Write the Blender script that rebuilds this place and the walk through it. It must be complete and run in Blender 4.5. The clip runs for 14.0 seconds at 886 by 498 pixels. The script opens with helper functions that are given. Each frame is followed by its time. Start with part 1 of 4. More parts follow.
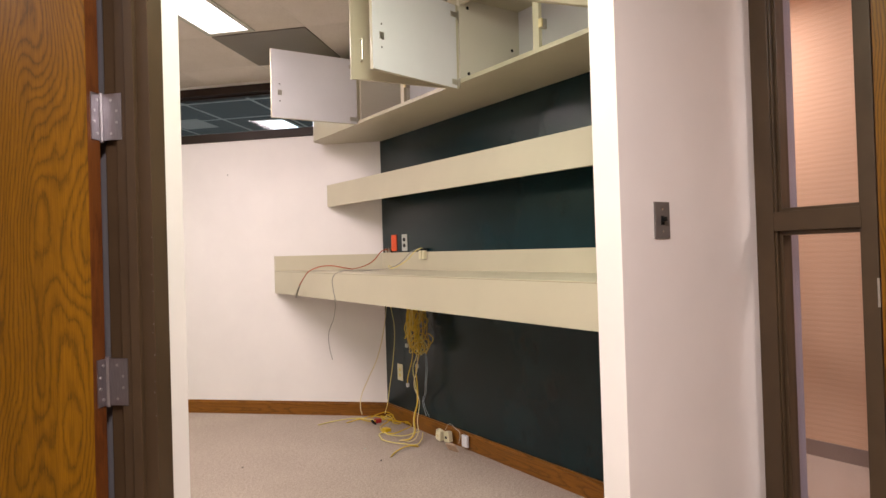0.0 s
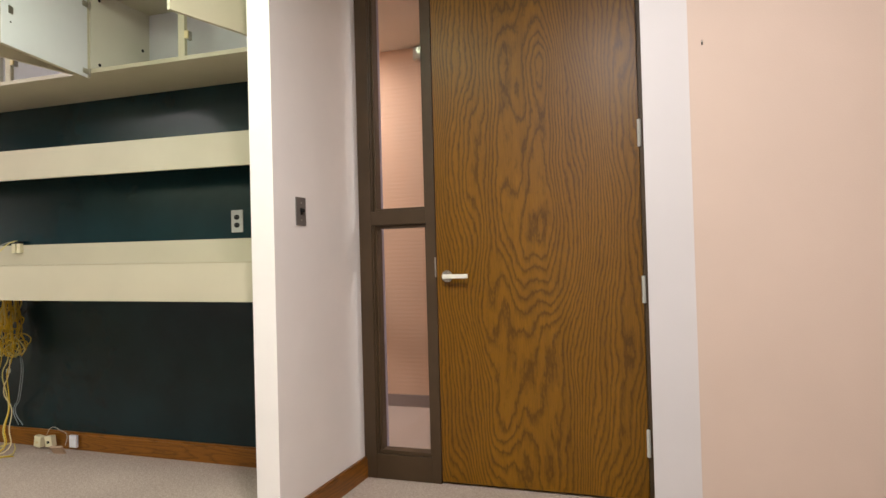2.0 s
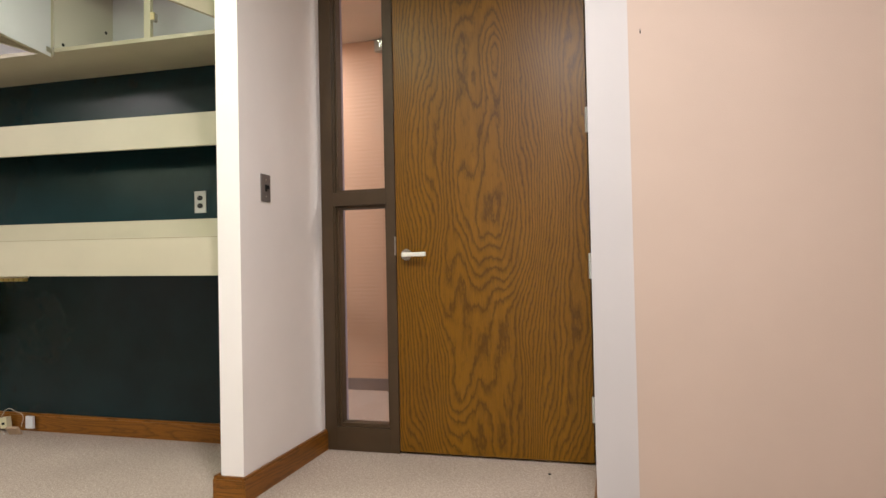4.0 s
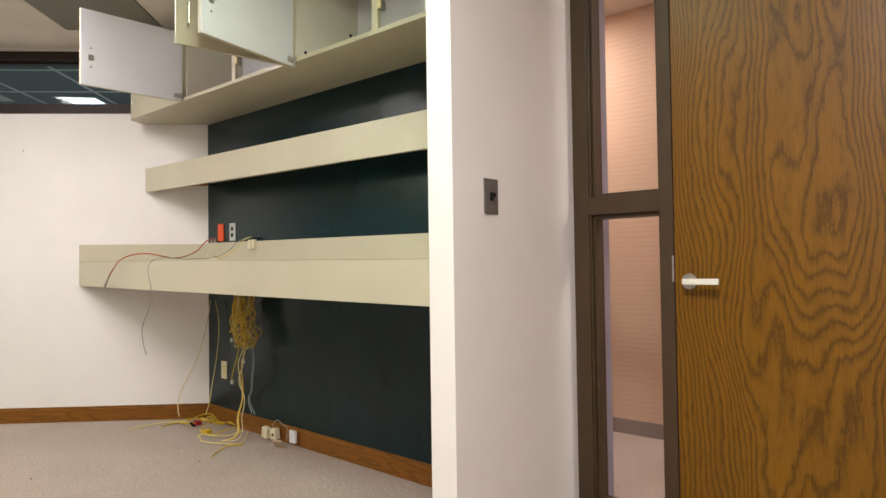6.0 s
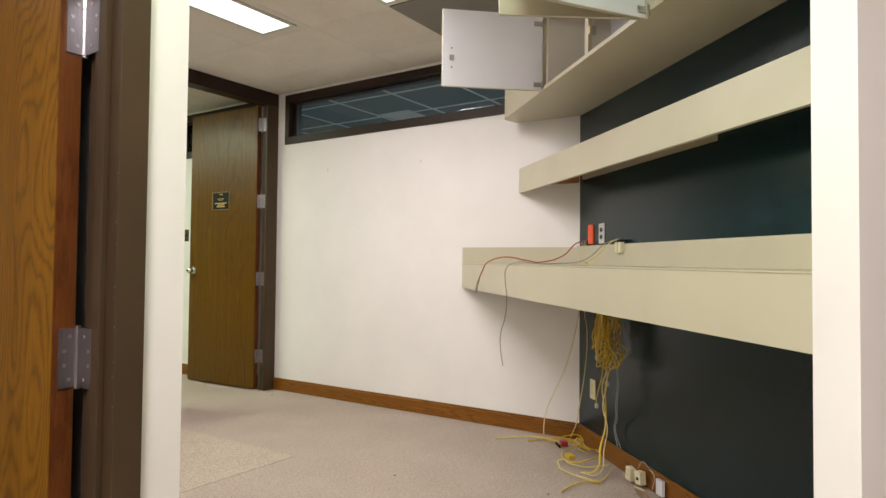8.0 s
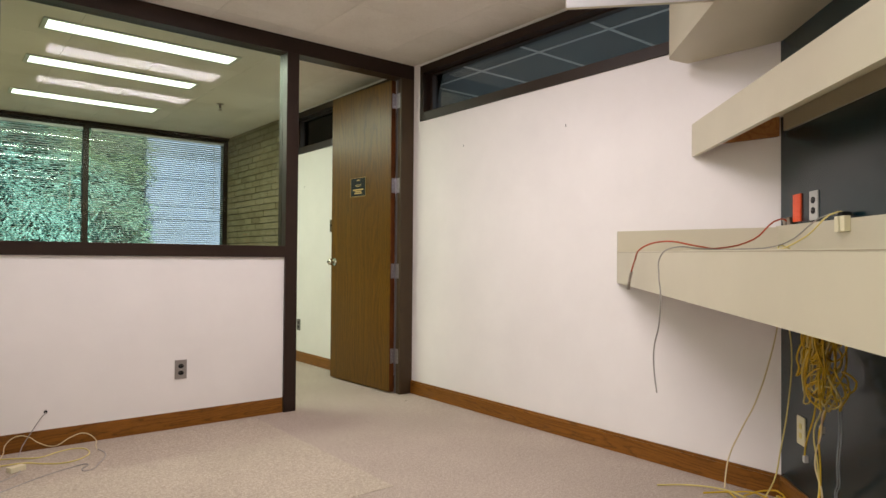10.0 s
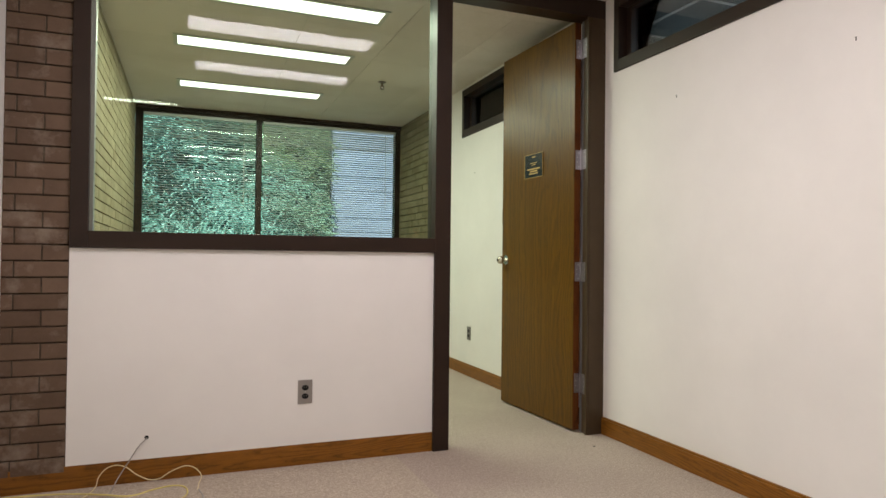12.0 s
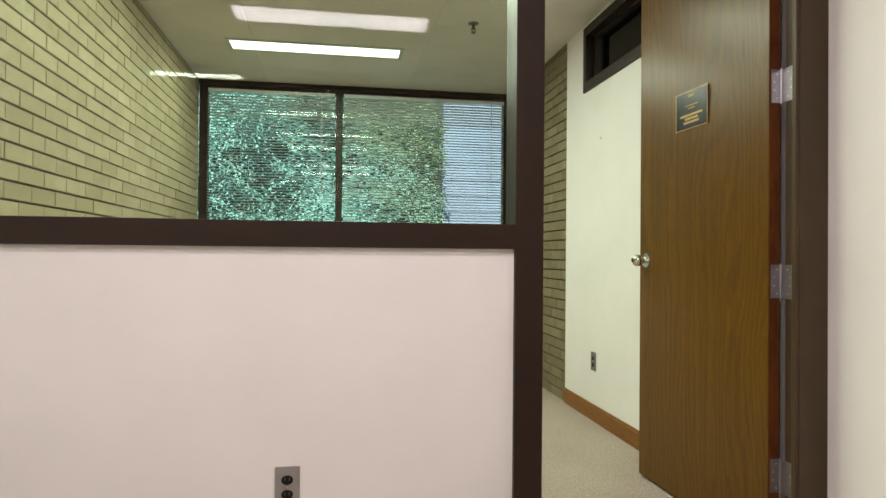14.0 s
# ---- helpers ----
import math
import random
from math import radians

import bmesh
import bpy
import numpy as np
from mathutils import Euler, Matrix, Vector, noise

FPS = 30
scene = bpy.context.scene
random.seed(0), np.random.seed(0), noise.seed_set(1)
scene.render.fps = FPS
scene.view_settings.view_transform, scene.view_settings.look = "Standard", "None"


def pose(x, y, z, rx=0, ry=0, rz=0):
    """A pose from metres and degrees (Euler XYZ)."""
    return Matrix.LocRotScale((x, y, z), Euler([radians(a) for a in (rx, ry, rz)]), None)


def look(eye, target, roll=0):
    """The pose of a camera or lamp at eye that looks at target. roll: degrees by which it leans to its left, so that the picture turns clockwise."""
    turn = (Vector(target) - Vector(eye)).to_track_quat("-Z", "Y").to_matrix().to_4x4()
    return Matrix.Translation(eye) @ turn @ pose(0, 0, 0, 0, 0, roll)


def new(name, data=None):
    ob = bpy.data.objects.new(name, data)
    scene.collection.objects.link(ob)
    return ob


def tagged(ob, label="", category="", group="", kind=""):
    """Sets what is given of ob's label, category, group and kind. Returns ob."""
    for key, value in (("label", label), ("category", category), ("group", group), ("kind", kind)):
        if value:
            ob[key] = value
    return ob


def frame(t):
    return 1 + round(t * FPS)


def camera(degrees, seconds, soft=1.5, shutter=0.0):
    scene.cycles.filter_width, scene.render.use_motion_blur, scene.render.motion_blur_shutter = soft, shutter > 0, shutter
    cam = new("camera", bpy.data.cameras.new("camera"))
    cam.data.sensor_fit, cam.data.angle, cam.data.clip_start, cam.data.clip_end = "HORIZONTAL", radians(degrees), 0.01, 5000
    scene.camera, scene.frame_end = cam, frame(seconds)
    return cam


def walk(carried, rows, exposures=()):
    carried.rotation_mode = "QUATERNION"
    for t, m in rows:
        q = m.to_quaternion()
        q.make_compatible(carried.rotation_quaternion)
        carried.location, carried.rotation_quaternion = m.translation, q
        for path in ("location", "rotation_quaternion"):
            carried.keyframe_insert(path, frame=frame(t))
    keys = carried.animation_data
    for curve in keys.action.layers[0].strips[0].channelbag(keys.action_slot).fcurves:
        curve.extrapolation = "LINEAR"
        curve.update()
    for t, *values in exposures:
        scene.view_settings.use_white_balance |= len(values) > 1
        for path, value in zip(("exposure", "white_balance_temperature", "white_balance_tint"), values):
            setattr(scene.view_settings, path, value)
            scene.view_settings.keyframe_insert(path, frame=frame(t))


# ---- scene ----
EXPOSURES = [(0.0, 1.61, 6850, 20), (0.5, 1.64, 6850, 19), (1.0, 1.60, 6750, 18), (2.0, 1.59, 6500, 10), (3.6, 1.58, 6500, 10), (4.5, 1.59, 6500, 10), (5.0, 1.64, 6500, 9), (7.7, 1.58, 6500, 9), (10.0, 1.5, 6500, 15), (12.0, 1.41, 6500, 13), (14.0, 1.6, 6500, 13)]
FOV = 69.34
PATH = [
    (0.0, 4.519, 1.345, 1.154, 101.25, 0.64, 1.77),
    (0.5, 4.627, 1.270, 1.137, 90.54, 0.67, 1.99),
    (1.0, 4.714, 1.173, 1.094, 82.43, 1.22, 1.19),
    (1.5, 4.850, 1.050, 1.088, 72.89, 1.25, 1.41),
    (2.0, 4.999, 1.005, 1.039, 63.97, 0.85, 1.55),
    (2.2, 5.063, 0.990, 1.010, 61.59, 0.54, 1.54),
    (4.3, 5.121, 0.940, 0.925, 60.29, 1.03, 1.20),
    (4.5, 5.057, 0.980, 0.932, 62.19, 1.23, 1.10),
    (5.0, 4.893, 1.071, 0.964, 65.88, 1.29, 1.01),
    (5.5, 4.703, 1.201, 0.995, 76.42, 1.05, 0.99),
    (6.0, 4.487, 1.348, 1.027, 86.62, 1.35, 0.80),
    (6.5, 4.276, 1.446, 1.040, 94.30, 1.16, 0.52),
    (7.0, 4.084, 1.505, 1.044, 99.67, 1.49, 0.28),
    (7.5, 3.947, 1.509, 1.050, 111.27, 1.61, 0.01),
    (7.7, 3.884, 1.521, 1.055, 117.48, 1.68, -0.29),
    (9.8, 3.031, 1.290, 1.021, 137.12, 1.14, -0.36),
    (10.0, 2.934, 1.266, 1.033, 141.16, 0.94, -0.44),
    (10.5, 2.802, 1.094, 1.011, 147.33, 1.29, -0.55),
    (11.0, 2.625, 0.848, 1.002, 148.82, 1.20, -0.69),
    (11.5, 2.443, 0.616, 1.008, 151.60, 1.43, -0.46),
    (12.0, 2.254, 0.391, 1.010, 158.48, 0.86, -0.62),
    (12.5, 2.087, 0.074, 1.001, 162.78, 0.68, -0.77),
    (13.0, 1.902, -0.232, 1.017, 163.29, 0.89, -0.64),
    (13.5, 1.716, -0.567, 1.033, 168.03, 0.66, -0.62),
    (14.0, 1.589, -0.883, 1.018, 170.65, 0.61, -0.50),
]

cam = camera(FOV, 14.0)
walk(cam, [(t, pose(x, y, z, 90 + pitch, roll, yaw)) for t, x, y, z, yaw, pitch, roll in PATH], EXPOSURES)

# ---- world and lights ----
CEIL = 2.536
PY = -2.77
GROT = pose(0, 0, 0, 0, 0, 45)      # local x runs along the green wall (u), local -y into the room (v)

world = bpy.data.worlds.new("world")
scene.world = world
world.use_nodes = True
wn = world.node_tree.nodes
sky = wn.new("ShaderNodeTexSky")
sky.sky_type, sky.sun_disc, sky.sun_elevation, sky.sun_rotation = "NISHITA", False, radians(42), radians(200)
world.node_tree.links.new(sky.outputs[0], wn["Background"].inputs[0])
wn["Background"].inputs[1].default_value = 0.15
sun_data = bpy.data.lights.new("sun", "SUN")
sun_data.energy, sun_data.angle, sun_data.color = 4.4, radians(0.6), (1, .96, .9)
sun = new("sun", sun_data)
sun.matrix_world = look((3, -2, 7), (1.5, -9.5, 0))

OFFICE_W, NORTH_W, ENTRY_W, HALL_W, WEST_W = 7.1, 8.6, 28.5, 8.8, 15
OFFICE_C, NORTH_C, ENTRY_C, HALL_C, WEST_C = (1, .925, .93), (.86, 1, .76), (1, .93, .92), (1, .90, .84), (.62, .9, 1)


# ---- node helpers ----
def mat(name, rough=0.6, metal=0.0, spec=0.5):
    m = bpy.data.materials.new(name)
    m.use_nodes = True
    b = m.node_tree.nodes["Principled BSDF"]
    b.inputs["Roughness"].default_value = rough
    b.inputs["Metallic"].default_value = metal
    b.inputs["Specular IOR Level"].default_value = spec
    return m, m.node_tree.nodes, m.node_tree.links, b


def coords(n, l, scale=(1, 1, 1)):
    tc, mp = n.new("ShaderNodeTexCoord"), n.new("ShaderNodeMapping")
    mp.inputs["Scale"].default_value = scale
    l.new(tc.outputs["Object"], mp.inputs[0])
    return mp.outputs[0]


def noise_tex(n, l, vec, scale, detail=3, rough=.5):
    t = n.new("ShaderNodeTexNoise")
    t.inputs["Scale"].default_value, t.inputs["Detail"].default_value, t.inputs["Roughness"].default_value = scale, detail, rough
    l.new(vec, t.inputs["Vector"])
    return t.outputs["Fac"]


def ramp(n, l, fac, stops):
    r = n.new("ShaderNodeValToRGB")
    while len(r.color_ramp.elements) < len(stops):
        r.color_ramp.elements.new(.5)
    for e, (p, c) in zip(r.color_ramp.elements, stops):
        e.position, e.color = p, (*c, 1)
    l.new(fac, r.inputs[0])
    return r.outputs[0]


def mixc(n, l, fac, a, b, mode="MIX"):
    x = n.new("ShaderNodeMix")
    x.data_type, x.blend_type = "RGBA", mode
    if isinstance(fac, float):
        x.inputs[0].default_value = fac
    else:
        l.new(fac, x.inputs[0])
    for s, v in ((6, a), (7, b)):
        if isinstance(v, tuple):
            x.inputs[s].default_value = (*v, 1)
        else:
            l.new(v, x.inputs[s])
    return x.outputs[2]


def bump(n, l, b, h, strength, dist):
    x = n.new("ShaderNodeBump")
    x.inputs["Strength"].default_value, x.inputs["Distance"].default_value = strength, dist
    l.new(h, x.inputs["Height"])
    l.new(x.outputs[0], b.inputs["Normal"])


def math_node(n, l, op, a, v=0.0):
    x = n.new("ShaderNodeMath")
    x.operation = op
    for i, s in enumerate((a, v)):
        if isinstance(s, (int, float)):
            x.inputs[i].default_value = s
        else:
            l.new(s, x.inputs[i])
    return x.outputs[0]


def paint(name, col, rough=.55, var=.06, peel=.25, spec=.4, large=1.3):
    m, n, l, b = mat(name, rough, 0, spec)
    v = coords(n, l)
    f = noise_tex(n, l, v, large, 5, .6)
    c2 = tuple(x * (1 - var * 1.6) for x in col)
    l.new(ramp(n, l, f, [(.3, c2), (.7, col)]), b.inputs["Base Color"])
    bump(n, l, b, noise_tex(n, l, v, 260, 2), peel, .0006)
    return m


def wood(name, dark, mid, light, rough=.35, rings=14.0, along="z", freq=(3.2, .75), line=.6, offset=(0, 0, 0), ovals=()):
    """Flat-cut oak veneer: contour lines of a long smooth figure make the nested arches; fine pores run with the grain."""
    m, n, l, b = mat(name, rough, 0, .3)
    tc = n.new("ShaderNodeTexCoord")

    def mapped(across, length):
        mp = n.new("ShaderNodeMapping")
        mp.inputs["Location"].default_value = offset
        mp.inputs["Scale"].default_value = (across, across, length) if along == "z" else (length, across, across)
        l.new(tc.outputs["Object"], mp.inputs[0])
        return mp.outputs[0]

    figure = noise_tex(n, l, mapped(freq[0], freq[1]), 1.0, 1.2, .35)
    ripple = noise_tex(n, l, mapped(34, 11), 1.0, 4, .65)
    field = math_node(n, l, "ADD", math_node(n, l, "MULTIPLY", figure, rings), math_node(n, l, "MULTIPLY", ripple, 1.5))
    for cx, cz, wide, tall, count in ovals:
        mp = n.new("ShaderNodeMapping")
        mp.inputs["Location"].default_value = (-cx / wide, 0, -cz / tall)
        mp.inputs["Scale"].default_value = (1 / wide, 0, 1 / tall)
        l.new(tc.outputs["Object"], mp.inputs[0])
        ln = n.new("ShaderNodeVectorMath")
        ln.operation = "LENGTH"
        l.new(mp.outputs[0], ln.inputs[0])
        near = math_node(n, l, "MINIMUM", ln.outputs["Value"], 9.0)
        field = math_node(n, l, "ADD", field, math_node(n, l, "MULTIPLY", near, count))
    v = math_node(n, l, "FRACT", field)
    pores = noise_tex(n, l, mapped(520, 11), 1, 3, .6)
    streak = noise_tex(n, l, mapped(60, 1.5), 1, 3, .6)
    tone = noise_tex(n, l, mapped(2.0, .8), 1, 2)
    g = ramp(n, l, v, [(0, dark), (.08, dark), (.2, mid), (.45, light), (.75, light), (.92, mid), (1, dark)])
    flat = ramp(n, l, streak, [(.3, mid), (.7, light)])
    g = mixc(n, l, 1 - line, g, flat)
    g = mixc(n, l, .34, g, ramp(n, l, pores, [(.36, dark), (.6, light)]))
    g = mixc(n, l, .45, g, ramp(n, l, tone, [(.3, (.66, .6, .55)), (.7, (1, 1, 1))]), "MULTIPLY")
    g = mixc(n, l, .32, g, ramp(n, l, noise_tex(n, l, mapped(24, .5), 1, 3, .6), [(.38, (.62, .6, .55)), (.6, (1, 1, 1))]), "MULTIPLY")
    l.new(g, b.inputs["Base Color"])
    bump(n, l, b, pores, .12, .0006)
    return m


def metal(name, col, rough):
    m, n, l, b = mat(name, rough, 1.0)
    f = noise_tex(n, l, coords(n, l, (40, 40, 4)), 8, 3)
    l.new(ramp(n, l, f, [(.3, tuple(x * .82 for x in col)), (.7, col)]), b.inputs["Base Color"])
    return m


def brick_mat(name, a, c, stain):
    m, n, l, b = mat(name, .85, 0, .3)
    oi = n.new("ShaderNodeObjectInfo")
    v = coords(n, l)
    geo = n.new("ShaderNodeNewGeometry")
    f = noise_tex(n, l, geo.outputs["Position"], 14, 6, .65)
    r = math_node(n, l, "ADD", math_node(n, l, "MULTIPLY", oi.outputs["Random"], .3), math_node(n, l, "MULTIPLY", f, .6))
    r = math_node(n, l, "ADD", r, math_node(n, l, "MULTIPLY", geo.outputs["Random Per Island"], .3))
    col = ramp(n, l, r, [(.25, a), (.9, c)])
    col = mixc(n, l, ramp(n, l, noise_tex(n, l, geo.outputs["Position"], 5, 5, .7), [(.54, (0, 0, 0)), (.72, (.6, .6, .6))]), col, stain)
    l.new(col, b.inputs["Base Color"])
    bump(n, l, b, noise_tex(n, l, geo.outputs["Position"], 130, 4, .7), .6, .003)
    return m


# ---- materials ----
M_WHITE = paint("white_wall_paint", (.82, .785, .76), .6)
M_GREEN = paint("dark_green_paint", (.0042, .021, .026), .24, .25, .3, .30, 2.2)
M_BROWN = paint("brown_metal_paint", (.026, .013, .008), .45, .15, .2, .28, 6)
M_BROWN2 = paint("brown_door_frame_paint", (.066, .041, .021), .45, .15, .2, .3, 6)
M_OAK = wood("oak_veneer", (.056, .0235, .0012), (.142, .061, .0025), (.228, .104, .004), .36, 13, "z", (5.2, 1.7), .84, (3.1, 0, 7.4), ((.51, 1.05, .060, .36, 2.0), (.50, 2.0, .085, .45, 1.6), (.16, 1.35, .07, .5, 1.6)))
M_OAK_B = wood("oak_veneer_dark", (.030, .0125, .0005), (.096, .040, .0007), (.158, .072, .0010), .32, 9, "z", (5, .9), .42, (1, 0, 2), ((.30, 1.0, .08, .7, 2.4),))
M_OAK_C = wood("oak_veneer_golden", (.058, .022, .001), (.185, .079, .002), (.30, .131, .003), .38, 22, "z", (6.5, 1.9), .62, (5.7, 0, 1.2), ((.72, .8, .05, .35, 2.0), (.30, 1.6, .06, .45, 2.4)))
M_OAK_EDGE = wood("oak_edge", (.05, .012, .002), (.12, .032, .006), (.16, .05, .01), .5, 12)
M_BASE = wood("oak_baseboard", (.065, .023, .004), (.215, .082, .010), (.30, .118, .015), .35, 16, "x", (9, .9), .6)
M_CREAM = paint("cream_laminate", (.52, .475, .35), .4, .05, .12, .5, 3)
M_INNER = paint("cabinet_lining", (.68, .64, .55), .4, .04, .1, .5, 3)
M_SEAM = paint("laminate_edge", (.33, .28, .19), .5, .1)
M_MELAMINE = paint("white_melamine", (.76, .76, .80), .35, .04, .1, .5, 3)
M_BOARD = wood("pine_cleat", (.2, .07, .015), (.35, .14, .04), (.42, .19, .06), .6, 8, "x", (8, 1))
M_BEIGE = paint("beige_wall_paint", (.46, .365, .30), .65, .05, .5)
# The white wall paint, darkened in colour to offset the strong entry lamp.
M_ENDWALL = paint("dimmed_wall_end_white", (.46, .445, .44), .6, .04)
M_TRIMWHITE = paint("off_white_metal", (.50, .52, .45), .5, .03)
M_BRICK_D = brick_mat("brown_brick", (.085, .051, .033), (.165, .107, .073), (.30, .24, .19))
# Darker copy of the tan brick: the shade is in its colours.
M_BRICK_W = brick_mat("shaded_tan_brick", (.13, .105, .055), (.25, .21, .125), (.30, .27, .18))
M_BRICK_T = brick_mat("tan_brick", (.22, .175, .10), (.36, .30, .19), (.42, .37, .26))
M_MORTAR_D = paint("dark_mortar", (.085, .066, .05), .95, .3, 1, .2, 30)
M_MORTAR_T = paint("grey_mortar", (.13, .11, .075), .95, .3, 1, .2, 30)
M_STEEL = metal("brushed_steel", (.55, .52, .48), .32)
M_BEAD = metal("aluminium_bead", (.30, .30, .27), .5)
M_HINGE = metal("dull_hinge_steel", (.42, .40, .42), .38)
M_SCREW = metal("bright_screw_steel", (.66, .66, .66), .3)
# Grey that stands in for the light falling into the hinge gaps.
M_GAP = paint("lit_gap_grey", (.15, .145, .15), .5, .1)
M_NICKEL = metal("satin_nickel", (.72, .68, .6), .25)
M_ALU = paint("painted_lever", (.75, .74, .66), .3, .03)
M_PLATE = paint("grey_cover_plate", (.14, .125, .115), .35, .08)
M_PLATE2 = paint("pale_steel_cover_plate", (.27, .24, .22), .35, .08)
M_IVORY = paint("ivory_plastic", (.72, .66, .45), .4, .05)
M_GREYPL = paint("light_grey_plastic", (.5, .5, .47), .4, .05)
M_ORANGE = paint("orange_plastic", (.85, .10, .02), .4, .05)
M_BLACK = paint("black_plastic", (.008, .008, .008), .55, .1, .1, .2)
M_YELLOW = paint("yellow_cable", (.70, .46, .018), .45, .15)
M_PALEY = paint("pale_yellow_cable", (.72, .60, .20), .45, .1)
M_CABLEGREY = paint("grey_cable", (.56, .52, .45), .5, .1)
M_CABLEBLUE = paint("blue_grey_cable", (.30, .34, .36), .5, .1)
M_GREYCABLE2 = paint("dark_grey_cable", (.32, .30, .27), .5, .1)
M_COAX = paint("orange_coax", (.46, .085, .03), .5, .1)
M_TAN = paint("tan_cable", (.72, .60, .34), .5, .1)
M_RED = paint("red_plastic", (.35, .02, .02), .4, .1)
M_CARD = paint("tan_card", (.5, .36, .25), .8, .1)
M_GOLD = paint("gold_lettering", (.55, .36, .12), .4, .05)
M_PLAQUE = paint("black_plaque", (.012, .014, .014), .25, .1)
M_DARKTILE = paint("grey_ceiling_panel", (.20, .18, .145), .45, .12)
M_GREYBASE = paint("grey_rubber_base", (.30, .235, .20), .5, .1)
M_SIDING = paint("pale_blue_siding", (.235, .235, .32), .6, .1)
# White reveal toned down to blue-grey: its shade is in the colour.
M_DIMREVEAL = paint("dimmed_white_reveal", (.30, .29, .36), .5)
M_BRASS = metal("dull_brass", (.20, .15, .09), .4)
M_SLAT = paint("aluminium_slat", (.70, .73, .76), .35, .05)
# Ceiling tile with the dimness of the west room put into its colour.
M_DIMTILE = paint("dimmed_ceiling_tile", (.16, .18, .185), .9, .1)
M_GRID = paint("pale_ceiling_grid", (.6, .62, .6), .5, .05)


def carpet_mat(name, a, c):
    m, n, l, b = mat(name, .95, 0, .1)
    v = coords(n, l)
    f = noise_tex(n, l, v, 170, 4, .75)
    g = noise_tex(n, l, v, 1.6, 5, .6)
    h = noise_tex(n, l, v, 60, 3, .6)
    col = ramp(n, l, f, [(.33, a), (.68, c)])
    col = mixc(n, l, .8, col, ramp(n, l, g, [(.3, (.84, .83, .82)), (.7, (1, 1, 1))]), "MULTIPLY")
    col = mixc(n, l, .6, col, ramp(n, l, h, [(.38, (.78, .76, .75)), (.62, (1.06, 1.06, 1.06))]), "MULTIPLY")
    l.new(col, b.inputs["Base Color"])
    bump(n, l, b, f, .7, .006)
    return m


M_CARPET = carpet_mat("grey_beige_carpet", (.26, .208, .178), (.65, .545, .465))
M_CARPET2 = carpet_mat("clean_carpet", (.33, .27, .21), (.65, .555, .46))


def vinyl_mat():
    m, n, l, b = mat("woven_vinyl_wallcovering", .6, 0, .4)
    tc, mp = n.new("ShaderNodeTexCoord"), n.new("ShaderNodeMapping")
    mp.inputs["Scale"].default_value = (3, 3, 42)
    l.new(tc.outputs["Object"], mp.inputs[0])
    f = noise_tex(n, l, mp.outputs[0], 3, 4, .6)
    w = n.new("ShaderNodeTexWave")
    w.bands_direction = "Z"
    w.inputs["Scale"].default_value, w.inputs["Distortion"].default_value = 11, 1.5
    l.new(tc.outputs["Object"], w.inputs["Vector"])
    h = math_node(n, l, "ADD", math_node(n, l, "MULTIPLY", w.outputs["Fac"], .5), f)
    l.new(ramp(n, l, h, [(.35, (.64, .43, .288)), (1.0, (.70, .478, .33))]), b.inputs["Base Color"])
    bump(n, l, b, h, .12, .002)
    return m


M_VINYL = vinyl_mat()


def ceiling_mat():
    m, n, l, b = mat("ceiling_tile", .95, 0, .1)
    geo = n.new("ShaderNodeNewGeometry")
    v = coords(n, l)
    f = noise_tex(n, l, v, 180, 4, .75)
    g = noise_tex(n, l, v, 2.5, 5, .6)
    col = ramp(n, l, geo.outputs["Random Per Island"], [(0, (.71, .665, .60)), (1, (.77, .72, .655))])
    col = mixc(n, l, .7, col, ramp(n, l, f, [(.36, (.74, .72, .7)), (.5, (1, 1, 1))]), "MULTIPLY")
    col = mixc(n, l, .6, col, ramp(n, l, g, [(.35, (.86, .84, .8)), (.65, (1, 1, 1))]), "MULTIPLY")
    l.new(col, b.inputs["Base Color"])
    bump(n, l, b, f, .6, .003)
    return m


M_CEIL = ceiling_mat()


def glass_mat(name, tint, ior=1.5):
    m = bpy.data.materials.new(name)
    m.use_nodes = True
    n, l = m.node_tree.nodes, m.node_tree.links
    n.remove(n["Principled BSDF"])
    t, g, x, f = n.new("ShaderNodeBsdfTransparent"), n.new("ShaderNodeBsdfGlossy"), n.new("ShaderNodeMixShader"), n.new("ShaderNodeFresnel")
    t.inputs[0].default_value = (*tint, 1)
    g.inputs["Roughness"].default_value = 0.0
    f.inputs[0].default_value = ior
    l.new(f.outputs[0], x.inputs[0])
    l.new(t.outputs[0], x.inputs[1])
    l.new(g.outputs[0], x.inputs[2])
    l.new(x.outputs[0], n["Material Output"].inputs[0])
    return m


M_GLASS = glass_mat("clear_glass", (.93, .96, .93), 1.27)
M_GLASS2 = glass_mat("sidelight_glass", (.93, .93, .95), 1.25)
M_GLASSW = glass_mat("window_glass", (.86, 1, .97), 1.35)


def lamp_mat(name, col, strength):
    m = bpy.data.materials.new(name)
    m.use_nodes = True
    n, l = m.node_tree.nodes, m.node_tree.links
    n.remove(n["Principled BSDF"])
    e = n.new("ShaderNodeEmission")
    e.inputs[0].default_value, e.inputs[1].default_value = (*col, 1), strength
    l.new(e.outputs[0], n["Material Output"].inputs[0])
    return m


